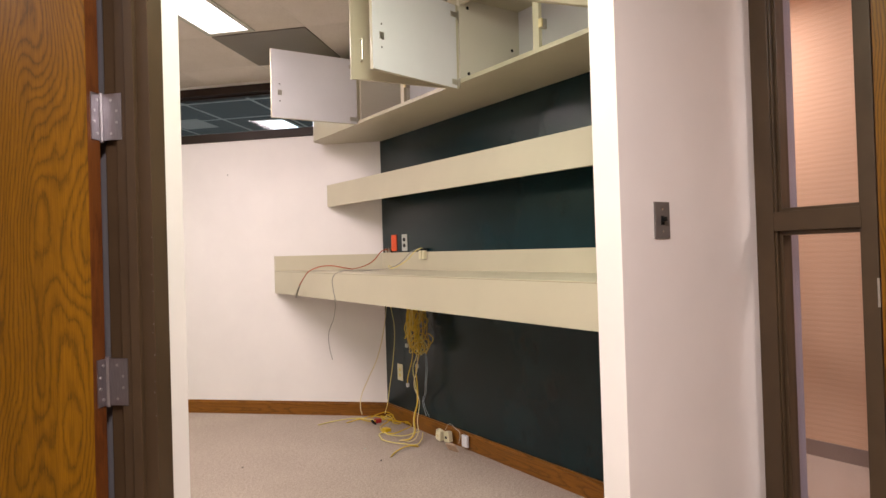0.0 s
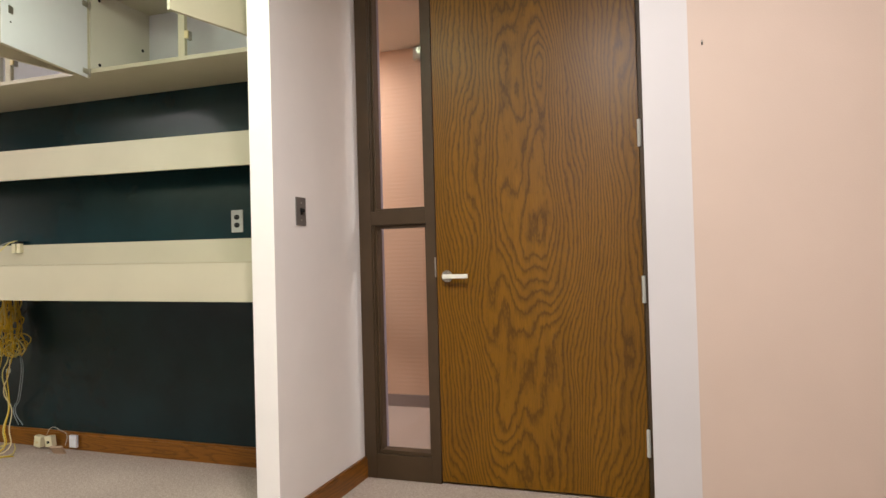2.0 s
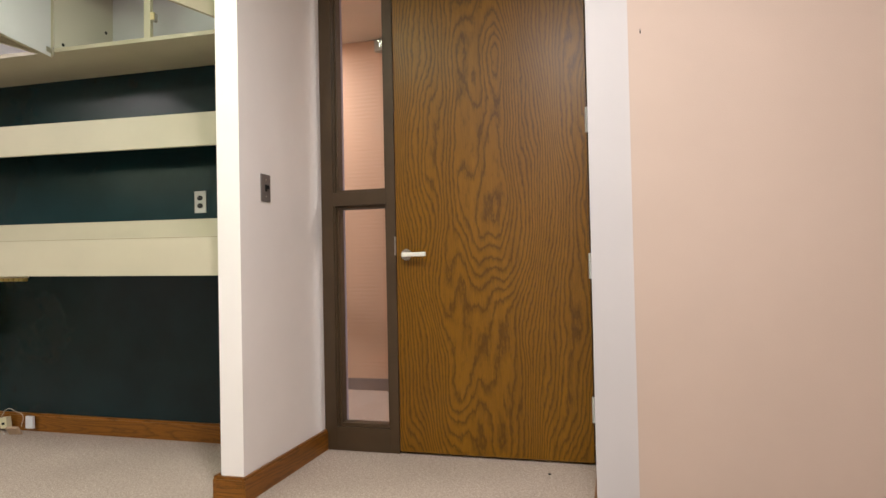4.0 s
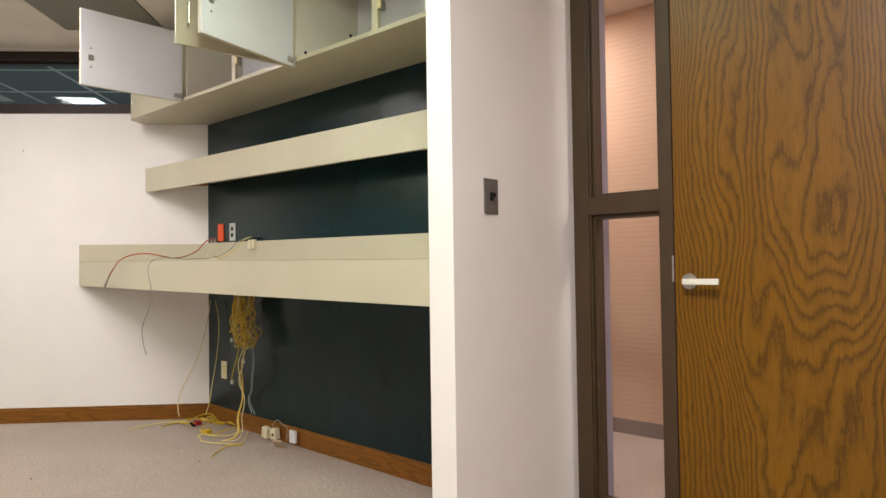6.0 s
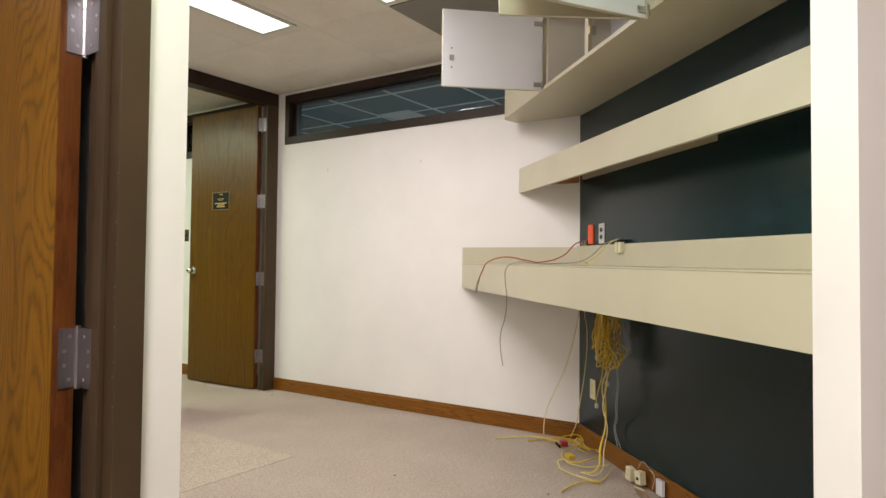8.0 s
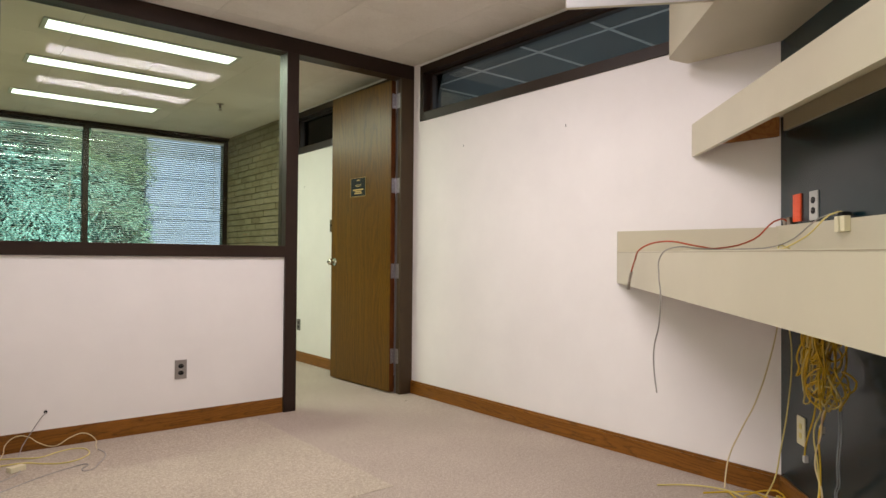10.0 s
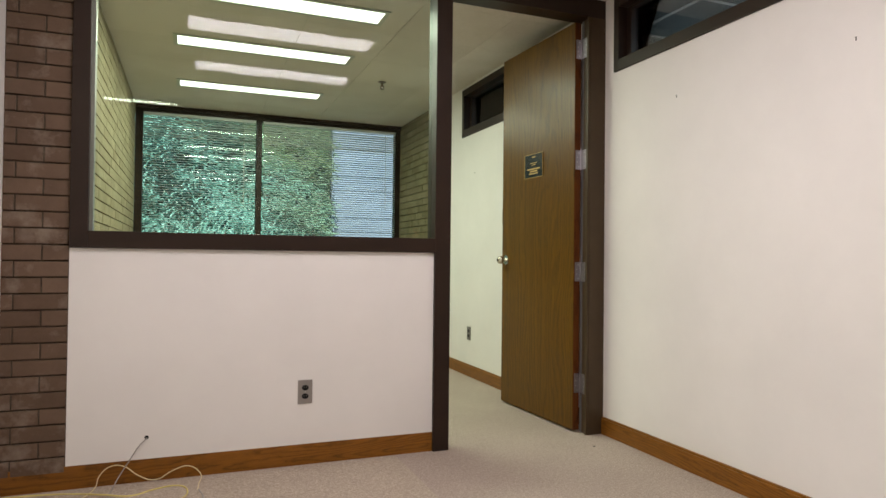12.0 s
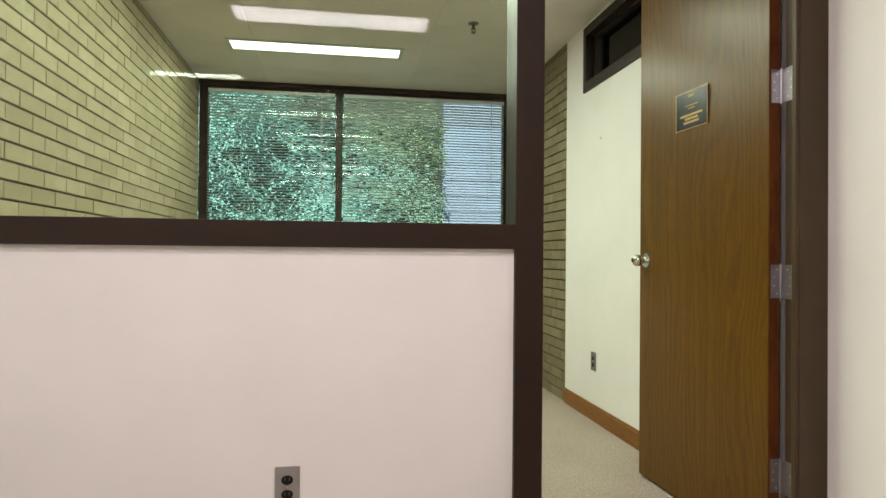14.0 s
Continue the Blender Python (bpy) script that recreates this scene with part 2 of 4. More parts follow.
def leaf_mat():
    m, n, l, b = mat("ivy_leaf", .7, 0, .2)
    geo = n.new("ShaderNodeNewGeometry")
    big = noise_tex(n, l, geo.outputs["Position"], 1.1, 3, .6)
    # Clump noise paints lit sprays and shaded hollows into the leaf colour.
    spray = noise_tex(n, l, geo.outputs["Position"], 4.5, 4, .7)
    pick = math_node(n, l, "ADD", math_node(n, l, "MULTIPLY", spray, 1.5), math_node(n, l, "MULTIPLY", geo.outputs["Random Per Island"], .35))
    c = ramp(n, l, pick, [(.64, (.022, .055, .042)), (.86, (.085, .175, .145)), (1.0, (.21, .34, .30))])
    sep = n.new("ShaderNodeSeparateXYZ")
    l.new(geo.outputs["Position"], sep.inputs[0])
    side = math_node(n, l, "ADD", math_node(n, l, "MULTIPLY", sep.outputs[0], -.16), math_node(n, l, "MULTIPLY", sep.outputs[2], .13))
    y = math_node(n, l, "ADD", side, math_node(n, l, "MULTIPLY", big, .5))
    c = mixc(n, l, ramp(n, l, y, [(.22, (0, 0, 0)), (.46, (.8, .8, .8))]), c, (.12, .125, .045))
    l.new(c, b.inputs["Base Color"])
    return m


M_LEAF = leaf_mat()
M_GROUND = paint("dark_soil", (.02, .035, .02), .95, .3)


# ---- mesh helpers ----
def box(bm, x0, x1, y0, y1, z0, z1, bevel=0.0):
    b2 = bmesh.new() if bevel else bm
    m = Matrix.LocRotScale(((x0 + x1) / 2, (y0 + y1) / 2, (z0 + z1) / 2), None, (abs(x1 - x0), abs(y1 - y0), abs(z1 - z0)))
    bmesh.ops.create_cube(b2, size=1, matrix=m)
    if bevel:
        bmesh.ops.bevel(b2, geom=b2.edges[:], offset=bevel, segments=2, affect="EDGES", profile=.6)
        me = bpy.data.meshes.new("tmp")
        b2.to_mesh(me)
        b2.free()
        bm.from_mesh(me)
        bpy.data.meshes.remove(me)


def prism(bm, pts, z0, z1):
    """An upright prism over a convex outline in the plane."""
    lo = [bm.verts.new((x, y, z0)) for x, y in pts]
    hi = [bm.verts.new((x, y, z1)) for x, y in pts]
    bm.faces.new(lo[::-1])
    bm.faces.new(hi)
    for i in range(len(pts)):
        j = (i + 1) % len(pts)
        bm.faces.new((lo[i], lo[j], hi[j], hi[i]))
    bmesh.ops.recalc_face_normals(bm, faces=bm.faces)


def cyl(bm, p, q, r, seg=14, r2=None):
    p, q = Vector(p), Vector(q)
    d = q - p
    m = Matrix.Translation((p + q) / 2) @ d.to_track_quat("Z", "Y").to_matrix().to_4x4()
    bmesh.ops.create_cone(bm, cap_ends=True, segments=seg, radius1=r, radius2=r if r2 is None else r2, depth=d.length, matrix=m)


def part(name, bm, material, parent=None, label="", kind="", m=None, smooth=False):
    me = bpy.data.meshes.new(name)
    bm.to_mesh(me)
    bm.free()
    me.materials.append(material)
    if smooth:
        me.polygons.foreach_set("use_smooth", [True] * len(me.polygons))
    ob = new(name, me)
    if parent:
        ob.parent = parent
    if m is not None:
        ob.matrix_local = m
    return tagged(ob, label, kind=kind)


def boxes(name, material, items, parent=None, label="", kind="", m=None, bevel=0.0):
    bm = bmesh.new()
    for it in items:
        box(bm, *it, bevel)
    return part(name, bm, material, parent, label, kind, m)


def thing(name, m, label, category, group="", kind=""):
    ob = new(name)
    ob.matrix_world = m
    ob.empty_display_size = .1
    return tagged(ob, label, category, group, kind)


def slab(name, x0, x1, y0, y1, z0, z1, mt, m=None, kind="structure", parent=None):
    return boxes(name, mt, [(x0, x1, y0, y1, z0, z1)], parent, "", kind, m)


def gslab(name, u0, u1, v0, v1, z0, z1, mt, kind="structure", parent=None):
    return slab(name, u0, u1, -v1, -v0, z0, z1, mt, GROT, kind, parent)


def tube(name, pts, r, material, parent=None, label="", m=None, category="", group=""):
    """A round cable through the given points, as a mesh."""
    cu = bpy.data.curves.new(name, "CURVE")
    cu.dimensions, cu.bevel_depth, cu.bevel_resolution, cu.resolution_u = "3D", r, 1, 5
    sp = cu.splines.new("BEZIER")
    sp.bezier_points.add(len(pts) - 1)
    for bp, p in zip(sp.bezier_points, pts):
        bp.co = p
        bp.handle_left_type = bp.handle_right_type = "AUTO"
    tmp = bpy.data.objects.new("tmp", cu)
    scene.collection.objects.link(tmp)
    me = bpy.data.meshes.new_from_object(tmp)
    bpy.data.objects.remove(tmp)
    bpy.data.curves.remove(cu)
    me.name = name
    me.materials.clear()
    me.materials.append(material)
    me.polygons.foreach_set("use_smooth", [True] * len(me.polygons))
    ob = new(name, me)
    if parent:
        ob.parent = parent
    if m is not None:
        ob.matrix_local = m
    return tagged(ob, label, category, group)


# ---- structure: floor, ceiling, walls ----
slab("floor", -5, 9, -7, 8, -.1, 0, M_CARPET)
slab("floor_patch", 1.265, 2.98, PY + .02, -1.15, .0, .002, M_CARPET2)
slab("ground", -150, 150, -200, 100, -.3, -.12, M_GROUND)


def ceiling():
    bm = bmesh.new()
    for i in range(-9, 13):
        for j in range(-11, 12):
            x, y = .36 + .61 * i, -.15 + .61 * j
            if (i, j) == (0, -1):
                continue
            box(bm, x + .0012, x + .6088, y + .0012, y + .6088, CEIL, CEIL + .012)
    part("ceiling", bm, M_CEIL, kind="structure")
    slab("ceiling_backing", -5.2, 8.4, -6.95, 7.3, CEIL + .006, CEIL + .1, M_CEIL)


ceiling()
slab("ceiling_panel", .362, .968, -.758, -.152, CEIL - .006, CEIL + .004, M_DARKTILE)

T0, T1 = 2.089, 2.512          # transom opening
slab("wall_west", -.12, 0, -5.2, .1, 0, T0, M_WHITE)
slab("wall_west_top", -.12, 0, -5.2, .1, T1, CEIL, M_WHITE)
slab("wall_west_pier", -.12, 0, -3.05, -2.66, T0, T1, M_WHITE)
slab("wall_west_pier", -.12, 0, -5.2, -4.87, T0, T1, M_WHITE)
slab("wall_west_pier", -.12, 0, -.2, .1, T0, T1, M_WHITE)
SKEW = .014                    # the green wall comes forward a little along its length
bm = bmesh.new()
prism(bm, [(-.12, .25), (-.12, 0), (0, 0), (2.76, -2.76 * SKEW), (2.76, .25)], 0, CEIL)
part("wall_green", bm, M_GREEN, kind="structure", m=GROT)
gslab("wall_stub", 2.76, 2.861, -.25, .747, 0, CEIL, M_WHITE)
gslab("wall_entry_end", 4.2, 4.334, -.25, .785, 0, CEIL, M_ENDWALL)
gslab("wall_beige", 4.334, 10.5, .6, .788, 0, CEIL, M_BEIGE)
slab("wall_east", 2.99, 3.082, PY, .343, 0, CEIL, M_WHITE)
slab("wall_entry_south", 4.07, 7.5, .223, .343, 0, CEIL, M_WHITE)
slab("wall_entry_east", 7.5, 7.6, -3, 7.2, 0, CEIL, M_BEIGE)
slab("wall_side_room_east", 5.5, 5.6, -2.9, .223, 0, CEIL, M_WHITE)
slab("wall_side_room_south", 2.99, 5.6, -3, -2.9, 0, CEIL, M_WHITE)
slab("wall_partition", 1.06, 2.74, PY - .1, PY, 0, 1.04, M_WHITE)
slab("wall_north_south_end", .0, 3.0, -6.9, -6.74, 0, .75, M_WHITE)
gslab("wall_corridor", .6, 7, -1.55, -1.385, 0, CEIL, M_VINYL)
gslab("wall_corridor_end", 1.3, 1.4, -1.385, -.25, 0, CEIL, M_VINYL)
gslab("wall_corridor_end", 5.2, 5.3, -1.385, .6, 0, CEIL, M_VINYL)
gslab("corridor_baseboard", 1.4, 5.2, -1.385, -1.375, 0, .085, M_GREYBASE)
# Thin slab over the white stub wall, carrying the painted-in shade.
gslab("corridor_reveal", 2.861, 2.865, -.25, -.057, 0, CEIL, M_DIMREVEAL)
slab("wall_west_room", -4.6, -4.5, -6.4, 1.2, 0, CEIL, M_WHITE)
slab("wall_west_room_south", -4.5, -.12, -6.4, -6.3, 0, CEIL, M_WHITE)
slab("wall_west_room_north", -4.5, -.12, .9, 1.0, 0, CEIL, M_WHITE)


def baseboard(x0, y0, x1, y1, h=.1, t=.014, mt=None):
    """A board from one end to the other, its thickness to the left of that line."""
    d = Vector((x1 - x0, y1 - y0, 0))
    bm = bmesh.new()
    box(bm, 0, d.length, 0, t, 0, h - .012)
    box(bm, 0, d.length, 0, t * .7, h - .012, h)
    part("baseboard", bm, mt or M_BASE, kind="structure", m=Matrix.Translation((x0, y0, 0)) @ pose(0, 0, 0, 0, 0, math.degrees(math.atan2(d.y, d.x))))


def guv(u, v):
    s = math.sqrt(.5)
    return s * (u + v), s * (u - v)


baseboard(0, 0, 0, PY + .02)
baseboard(*guv(2.745, 2.745 * SKEW), *guv(.012, 0))
baseboard(*guv(2.745, .76), *guv(2.745, .05))
baseboard(*guv(2.875, .748), *guv(2.746, .748))
baseboard(*guv(2.862, .03), *guv(2.862, .762))
baseboard(*guv(4.199, .799), *guv(4.199, .035))
baseboard(2.985, PY + .001, 1.06, PY + .001)
baseboard(0, -2.88, 0, -5.2)
baseboard(*guv(10, .788), *guv(4.2, .788))


# ---- brown metal frames, glass, doors ----
def bars(name, mt, items, m=None, kind="structure", parent=None):
    for it in items:
        boxes(name, mt, [it], parent, "", kind, m, .002)


# office partition
window_p = thing("window_1", Matrix(), "large interior window in a brown painted metal frame above a low wall", "window", kind="structure")
bars("window_frame", M_BROWN, [(2.67, 2.74, PY - .1, PY + .018, 1.04, 2.428), (.972, 1.06, PY - .1, PY + .018, 0, 2.428),
                               (1.06, 2.67, PY - .1, PY + .018, 1.04, 1.115), (.0, 2.74, PY - .1, PY + .018, 2.428, CEIL)], parent=window_p, kind="")
boxes("glazing_bead", M_BEAD, [(2.656, 2.67, PY - .07, PY - .015, 1.115, 2.428)], window_p, "thin bright metal glazing bead")
pane = boxes("pane", M_GLASS, [(1.06, 2.67, PY - .052, PY - .046, 1.11, 2.43)], window_p, "clear glass pane with faint reflections")
pane.visible_shadow = False
bars("door_frame", M_BROWN2, [(.0, .105, PY - .03, PY + .018, 0, 2.428), (.0, .1045, PY - .050, PY - .03, 0, 2.428),
                              (.105, .118, PY - .002, PY + .016, 0, 2.428)])


# Frame edge behind the hinges, its lit look painted in grey.
slab("frame_return", .0, .1045, PY - .0715, PY - .050, 0, 2.428, M_GAP)


def transom(y0, y1, y_lo_hidden=False):
    w = thing("window_transom", Matrix(), "narrow brown-framed glass transom high in the white wall", "window", kind="structure")
    f, q = .044, .085                 # flat face, and the stop set back behind it
    bars("window_frame", M_BROWN, [(-.1, .012, y0, y0 + f, T0, T1), (-.1, .012, y1 - f, y1, T0, T1),
                                   (-.1, .012, y0 + f, y1 - f, T0, T0 + .064), (-.1, .012, y0 + f, y1 - f, T1 - .058, T1)], parent=w, kind="")
    bars("stop", M_BROWN, [(-.1, -.045, y0 + f, y0 + q, T0 + .064, T1 - .058), (-.1, -.045, y1 - q, y1 - f, T0 + .064, T1 - .058),
                           (-.1, -.045, y0 + q, y1 - q, T0 + .064, T0 + .074), (-.1, -.045, y0 + q, y1 - q, T1 - .07, T1 - .058)], parent=w, kind="")
    p = boxes("pane", M_GLASS2, [(-.075, -.07, y0 + .05, y1 - .05, T0 + .046, T1 - .05)], w, "dark reflective glass pane")
    p.visible_shadow = False


transom(-2.66, -.2)
transom(-4.87, -3.05)

# entry door frame with sidelight (in u, v)
FR = M_BROWN2
entry = thing("window_sidelight", GROT, "tall brown-framed sidelight with two glass panes beside the entry door", "window", kind="structure")


def g(u0, u1, v0, v1, z0, z1):
    return (u0, u1, -v1, -v0, z0, z1)


bars("window_frame", FR, [g(2.861, 2.925, -.055, .03, 0, 2.44), g(3.205, 3.25, -.055, .03, 0, 2.44), g(2.925, 3.205, -.055, .03, 0, .115),
                          g(2.925, 3.205, -.055, .03, 1.205, 1.272), g(2.861, 4.2, -.055, .03, 2.44, CEIL), g(4.167, 4.2, -.055, .03, 0, 2.44)], parent=entry, kind="")
bars("glazing_bead", FR, [g(2.925, 2.932, -.02, .022, .115, 1.205), g(2.932, 2.944, -.05, .006, .115, 1.205), g(3.192, 3.205, -.05, .012, .115, 1.205), g(2.944, 3.192, -.05, .012, .115, .132), g(2.944, 3.192, -.05, .012, 1.19, 1.205),
                          g(2.925, 2.932, -.02, .022, 1.272, 2.44), g(2.932, 2.944, -.05, .006, 1.272, 2.44), g(3.192, 3.205, -.05, .012, 1.272, 2.44), g(2.944, 3.192, -.05, .012, 1.272, 1.285)], parent=entry, kind="")
for z0, z1 in ((.125, 1.197), (1.278, 2.44)):
    p = boxes("pane", M_GLASS2, [g(2.93, 3.2, -.035, -.03, z0, z1)], entry, "clear glass pane looking into the corridor")
    p.visible_shadow = False

bars("door_stop", FR, [g(4.14, 4.2, -.075, -.019, 0, 2.44), g(3.215, 3.27, -.075, -.056, 0, 2.44), g(3.25, 3.27, -.056, -.019, 0, 2.44), g(3.27, 4.14, -.075, -.019, 2.41, 2.45), g(3.25, 4.17, -.09, -.019, 0, .014)], parent=entry, kind="")

# side room door frame
bars("door_frame", M_BROWN2, [(3.082, 3.139, .265, .358, 0, 2.428), (3.082, 3.125, .223, .265, 0, 2.428), (3.139, 3.152, .300, .325, 0, 2.428), (4.01, 4.07, .223, .358, 0, 2.428), (3.082, 4.07, .223, .358, 2.428, CEIL)])


# Same painted-in gap light at the side room door.
slab("frame_return", 3.082, 3.106, .150, .223, 0, 2.43, M_GAP)
boxes("paint_chips", M_PLATE, [(3.1375, 3.1396, .3545 - q, .3563 - q, z, z + h) for z, q, h in ((.79, 0, .003), (.845, .003, .004), (.872, .001, .002), (.935, 0, .005), (.99, .004, .002), (1.01, .001, .004), (1.09, 0, .002), (1.13, .003, .003), (1.22, .001, .003))], None, kind="structure")


def hinge(parent, x, y, z, leaf_dirs, r=.0075, h=.114):
    """A butt hinge: barrel with knuckle joints at (x, y), and a leaf along each direction given as (dx, dy)."""
    bm = bmesh.new()
    for k in range(5):
        z0 = z - h / 2 + k * h / 5
        cyl(bm, (x, y, z0 + .0006), (x, y, z0 + h / 5 - .0006), r, 12)
    cyl(bm, (x, y, z - h / 2 - .004), (x, y, z + h / 2 + .004), r * .75, 10)
    hg = part("hinge", bm, M_HINGE, parent, "dull steel butt hinge", smooth=False)
    for dx, dy in leaf_dirs:
        bm = bmesh.new()
        nx, ny = abs(dy), abs(dx)
        n_ = math.hypot(dx, dy)
        t = .0016
        box(bm, min(x, x + dx) - t * nx / n_ * 1, max(x, x + dx) + t * nx / n_, min(y, y + dy) - t * ny / n_, max(y, y + dy) + t * ny / n_, z - h / 2, z + h / 2)
        lf = part("leaf", bm, M_HINGE, hg)
        bm = bmesh.new()
        for k in (-.36, -.12, .12, .36):
            px, py = x + dx * (.45 if abs(k) > .2 else .72), y + dy * (.45 if abs(k) > .2 else .72)
            cyl(bm, (px - ny * 0 - nx / n_ * .003, py - ny / n_ * .003, z + k * h), (px + nx / n_ * .003, py + ny / n_ * .003, z + k * h), .004, 8)
        part("screw", bm, M_SCREW, lf)
    return hg


def oak_door(name, m, w, h, mt, label, zs, leafs=True, flush=False):
    """Door slab from its hinge edge at x 0 to x w, y 0 to .044, standing on z .01."""
    d = thing(name, m, label, "door", kind="structure")
    bm = bmesh.new()
    box(bm, .0012, w, 0, .044, .012, h, .0012)
    part("door_panel", bm, mt, d)
    bm = bmesh.new()
    box(bm, 0, .0013, .001, .043, .013, h - .001)
    part("edge_band", bm, M_OAK_EDGE, d, "reddish dark wooden edge band")
    return d


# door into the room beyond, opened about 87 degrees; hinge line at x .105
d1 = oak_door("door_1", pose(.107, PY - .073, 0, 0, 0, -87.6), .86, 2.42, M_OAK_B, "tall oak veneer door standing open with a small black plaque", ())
d1m = pose(.107, PY - .073, 0, 0, 0, -87.6)
for z in (.285, .941, 1.604, 2.262):
    hinge(d1, 0, -.004, z, [(-.0, .04)])
for z in (.285, .941, 1.604, 2.262):
    bm = bmesh.new()
    box(bm, .1045, .107, PY - .072, PY - .010, z - .057, z + .057)
    lf = part("jamb_leaf", bm, M_HINGE, None, kind="structure")
    bm = bmesh.new()
    for k, q in ((-.041, -.035), (-.014, -.022), (.014, -.022), (.041, -.035)):
        cyl(bm, (.1068, PY + q, z + k), (.1078, PY + q, z + k), .0036, 8)
    part("screw", bm, M_SCREW, lf)
bm = bmesh.new()
cyl(bm, (.80, .044, 1.005), (.80, .050, 1.005), .033, 24)
cyl(bm, (.80, .050, 1.005), (.80, .075, 1.005), .013, 16)
knob = part("door_knob", bm, M_NICKEL, d1, "round satin metal door knob with keyhole", smooth=False)
bm = bmesh.new()
bmesh.ops.create_uvsphere(bm, u_segments=24, v_segments=14, radius=.028, matrix=Matrix.LocRotScale((.80, .092, 1.005), None, (1, .85, 1)))
part("knob_ball", bm, M_NICKEL, knob, smooth=True)
bm = bmesh.new()
cyl(bm, (.80, .112, 1.005), (.80, .1172, 1.005), .009, 14)
part("keyhole", bm, M_BLACK, knob)
plaque = part("plaque", (lambda b: (box(b, .335, .555, .044, .049, 1.546, 1.702, .001), b)[1])(bmesh.new()), M_PLAQUE, d1, "small black plaque with gold border and lettering")
bm = bmesh.new()
for a in ((.335, .555, 1.546, 1.5485), (.335, .555, 1.6995, 1.702), (.335, .3375, 1.5485, 1.6995), (.5525, .555, 1.5485, 1.6995)):
    box(bm, a[0], a[1], .049, .0502, a[2], a[3])
part("border", bm, M_GOLD, plaque)
bm = bmesh.new()
for cx, z, w_, h_ in ((.445, 1.681, .042, .008), (.445, 1.642, .085, .004), (.445, 1.630, .05, .004), (.445, 1.603, .15, .009), (.445, 1.588, .09, .009), (.445, 1.573, .105, .009)):
    k = cx - w_ / 2
    while k < cx + w_ / 2 - .002:
        box(bm, k, k + h_ * .75, .049, .0502, z - h_ / 2, z + h_ / 2)
        k += h_ * 1.0
part("lettering", bm, M_GOLD, plaque, "tiny worn gold letters shown as bars")

# closed entry door
d2 = oak_door("door_2", GROT @ pose(3.253, -.028, 0), .911, 2.435, M_OAK, "tall closed oak veneer entry door with a satin lever handle", ())
for z in (.25, .888, 1.541, 2.19):
    bm = bmesh.new()
    for k in range(3):
        cyl(bm, (.913, -.006, z - .057 + k * .038 + .0006), (.913, -.006, z - .019 + k * .038 - .0006), .0078, 12)
    part("hinge", bm, M_GREYPL, d2, "pale painted hinge barrel")
bm = bmesh.new()
cyl(bm, (.052, 0, .957), (.052, -.009, .957), .027, 28)
lev = part("lever_handle", bm, M_NICKEL, d2, "satin lever handle on a round rose")
bm = bmesh.new()
cyl(bm, (.052, -.008, .957), (.052, -.05, .957), .010, 16)
part("spindle", bm, M_NICKEL, lev)
bm = bmesh.new()
box(bm, .044, .163, -.058, -.046, .947, .967, .004)
part("lever", bm, M_ALU, lev)
boxes("strike_plate", M_STEEL, [(-.009, -.002, -.003, .0, .955, 1.045)], d2, "small steel latch plate")
boxes("scuff", M_OAK_EDGE, [(.058, .062, -.0006, .0, .912, .918), (.066, .069, -.0006, 0, .905, .908)], d2)

# side room door, opened away
d3 = oak_door("door_3", pose(3.142, .222, 0, 0, 0, -88), .86, 2.42, M_OAK_C, "oak veneer door standing open on steel hinges", ())
for z in (.215, .872, 1.52, 2.17):
    hinge(d3, -.001, -.004, z, [(0, .036)])
for z in (.215, .872, 1.52, 2.17):
    lf = boxes("jamb_leaf", M_HINGE, [(3.1385, 3.1405, .226, .281, z - .057, z + .057)], kind="structure")
    bm = bmesh.new()
    for k, q in ((-.041, .252), (-.014, .268), (.014, .268), (.041, .252)):
        cyl(bm, (3.140, q, z + k), (3.1411, q, z + k), .0036, 8)
    part("screw", bm, M_SCREW, lf)


# ---- wall plates ----
def outlet(m, plate, face, label):
    t = thing("power_outlet", m, label, "outlet")
    bm = bmesh.new()
    box(bm, -.035, .035, -.006, 0, -.0575, .0575, .002)
    part("cover_plate", bm, plate, t)
    for s in (-1, 1):
        bm = bmesh.new()
        bmesh.ops.create_cone(bm, cap_ends=True, segments=20, radius1=.0165, radius2=.0165, depth=.003, matrix=Matrix.LocRotScale((0, -.007, s * .0205), Euler((radians(90), 0, 0)), (1.0, .8, 1)))
        rc = part("receptacle", bm, face, t)
        boxes("slots", M_BLACK if face is not M_BLACK else M_PLATE, [(-.007, -.0052, -.0092, -.0084, s * .0205 - .001, s * .0205 + .007), (.0052, .007, -.0092, -.0084, s * .0205 - .001, s * .0205 + .007)], rc)
    bm = bmesh.new()
    cyl(bm, (0, -.0055, 0), (0, -.0075, 0), .003, 10)
    part("screw", bm, M_STEEL, t)
    return t


def at_g(u, z, v=0.0):
    return GROT @ pose(u, -v - SKEW * max(0, u) * (u < 2.8), z)


outlet(at_g(.328, 1.256), M_GREYPL, M_BLACK, "grey duplex outlet on the green wall above the counter")
outlet(at_g(2.165, 1.261), M_GREYPL, M_BLACK, "grey duplex outlet on the green wall near the stub wall")
outlet(pose(1.724, PY, .354, 0, 0, 180), M_PLATE2, M_BLACK, "steel-plated dark duplex outlet low on the white wall")
outlet(pose(0, -4.69, .366, 0, 0, 90), M_PLATE, M_BLACK, "dark duplex outlet low on the white wall beyond")
nsw = thing("light_switch", pose(0, -4.03, 1.34, 0, 0, 90), "small dark toggle switch plate on the white wall beyond", "light switch")
boxes("cover_plate", M_BRASS, [(-.036, .036, -.005, 0, -.0575, .0575)], nsw, bevel=.0015)
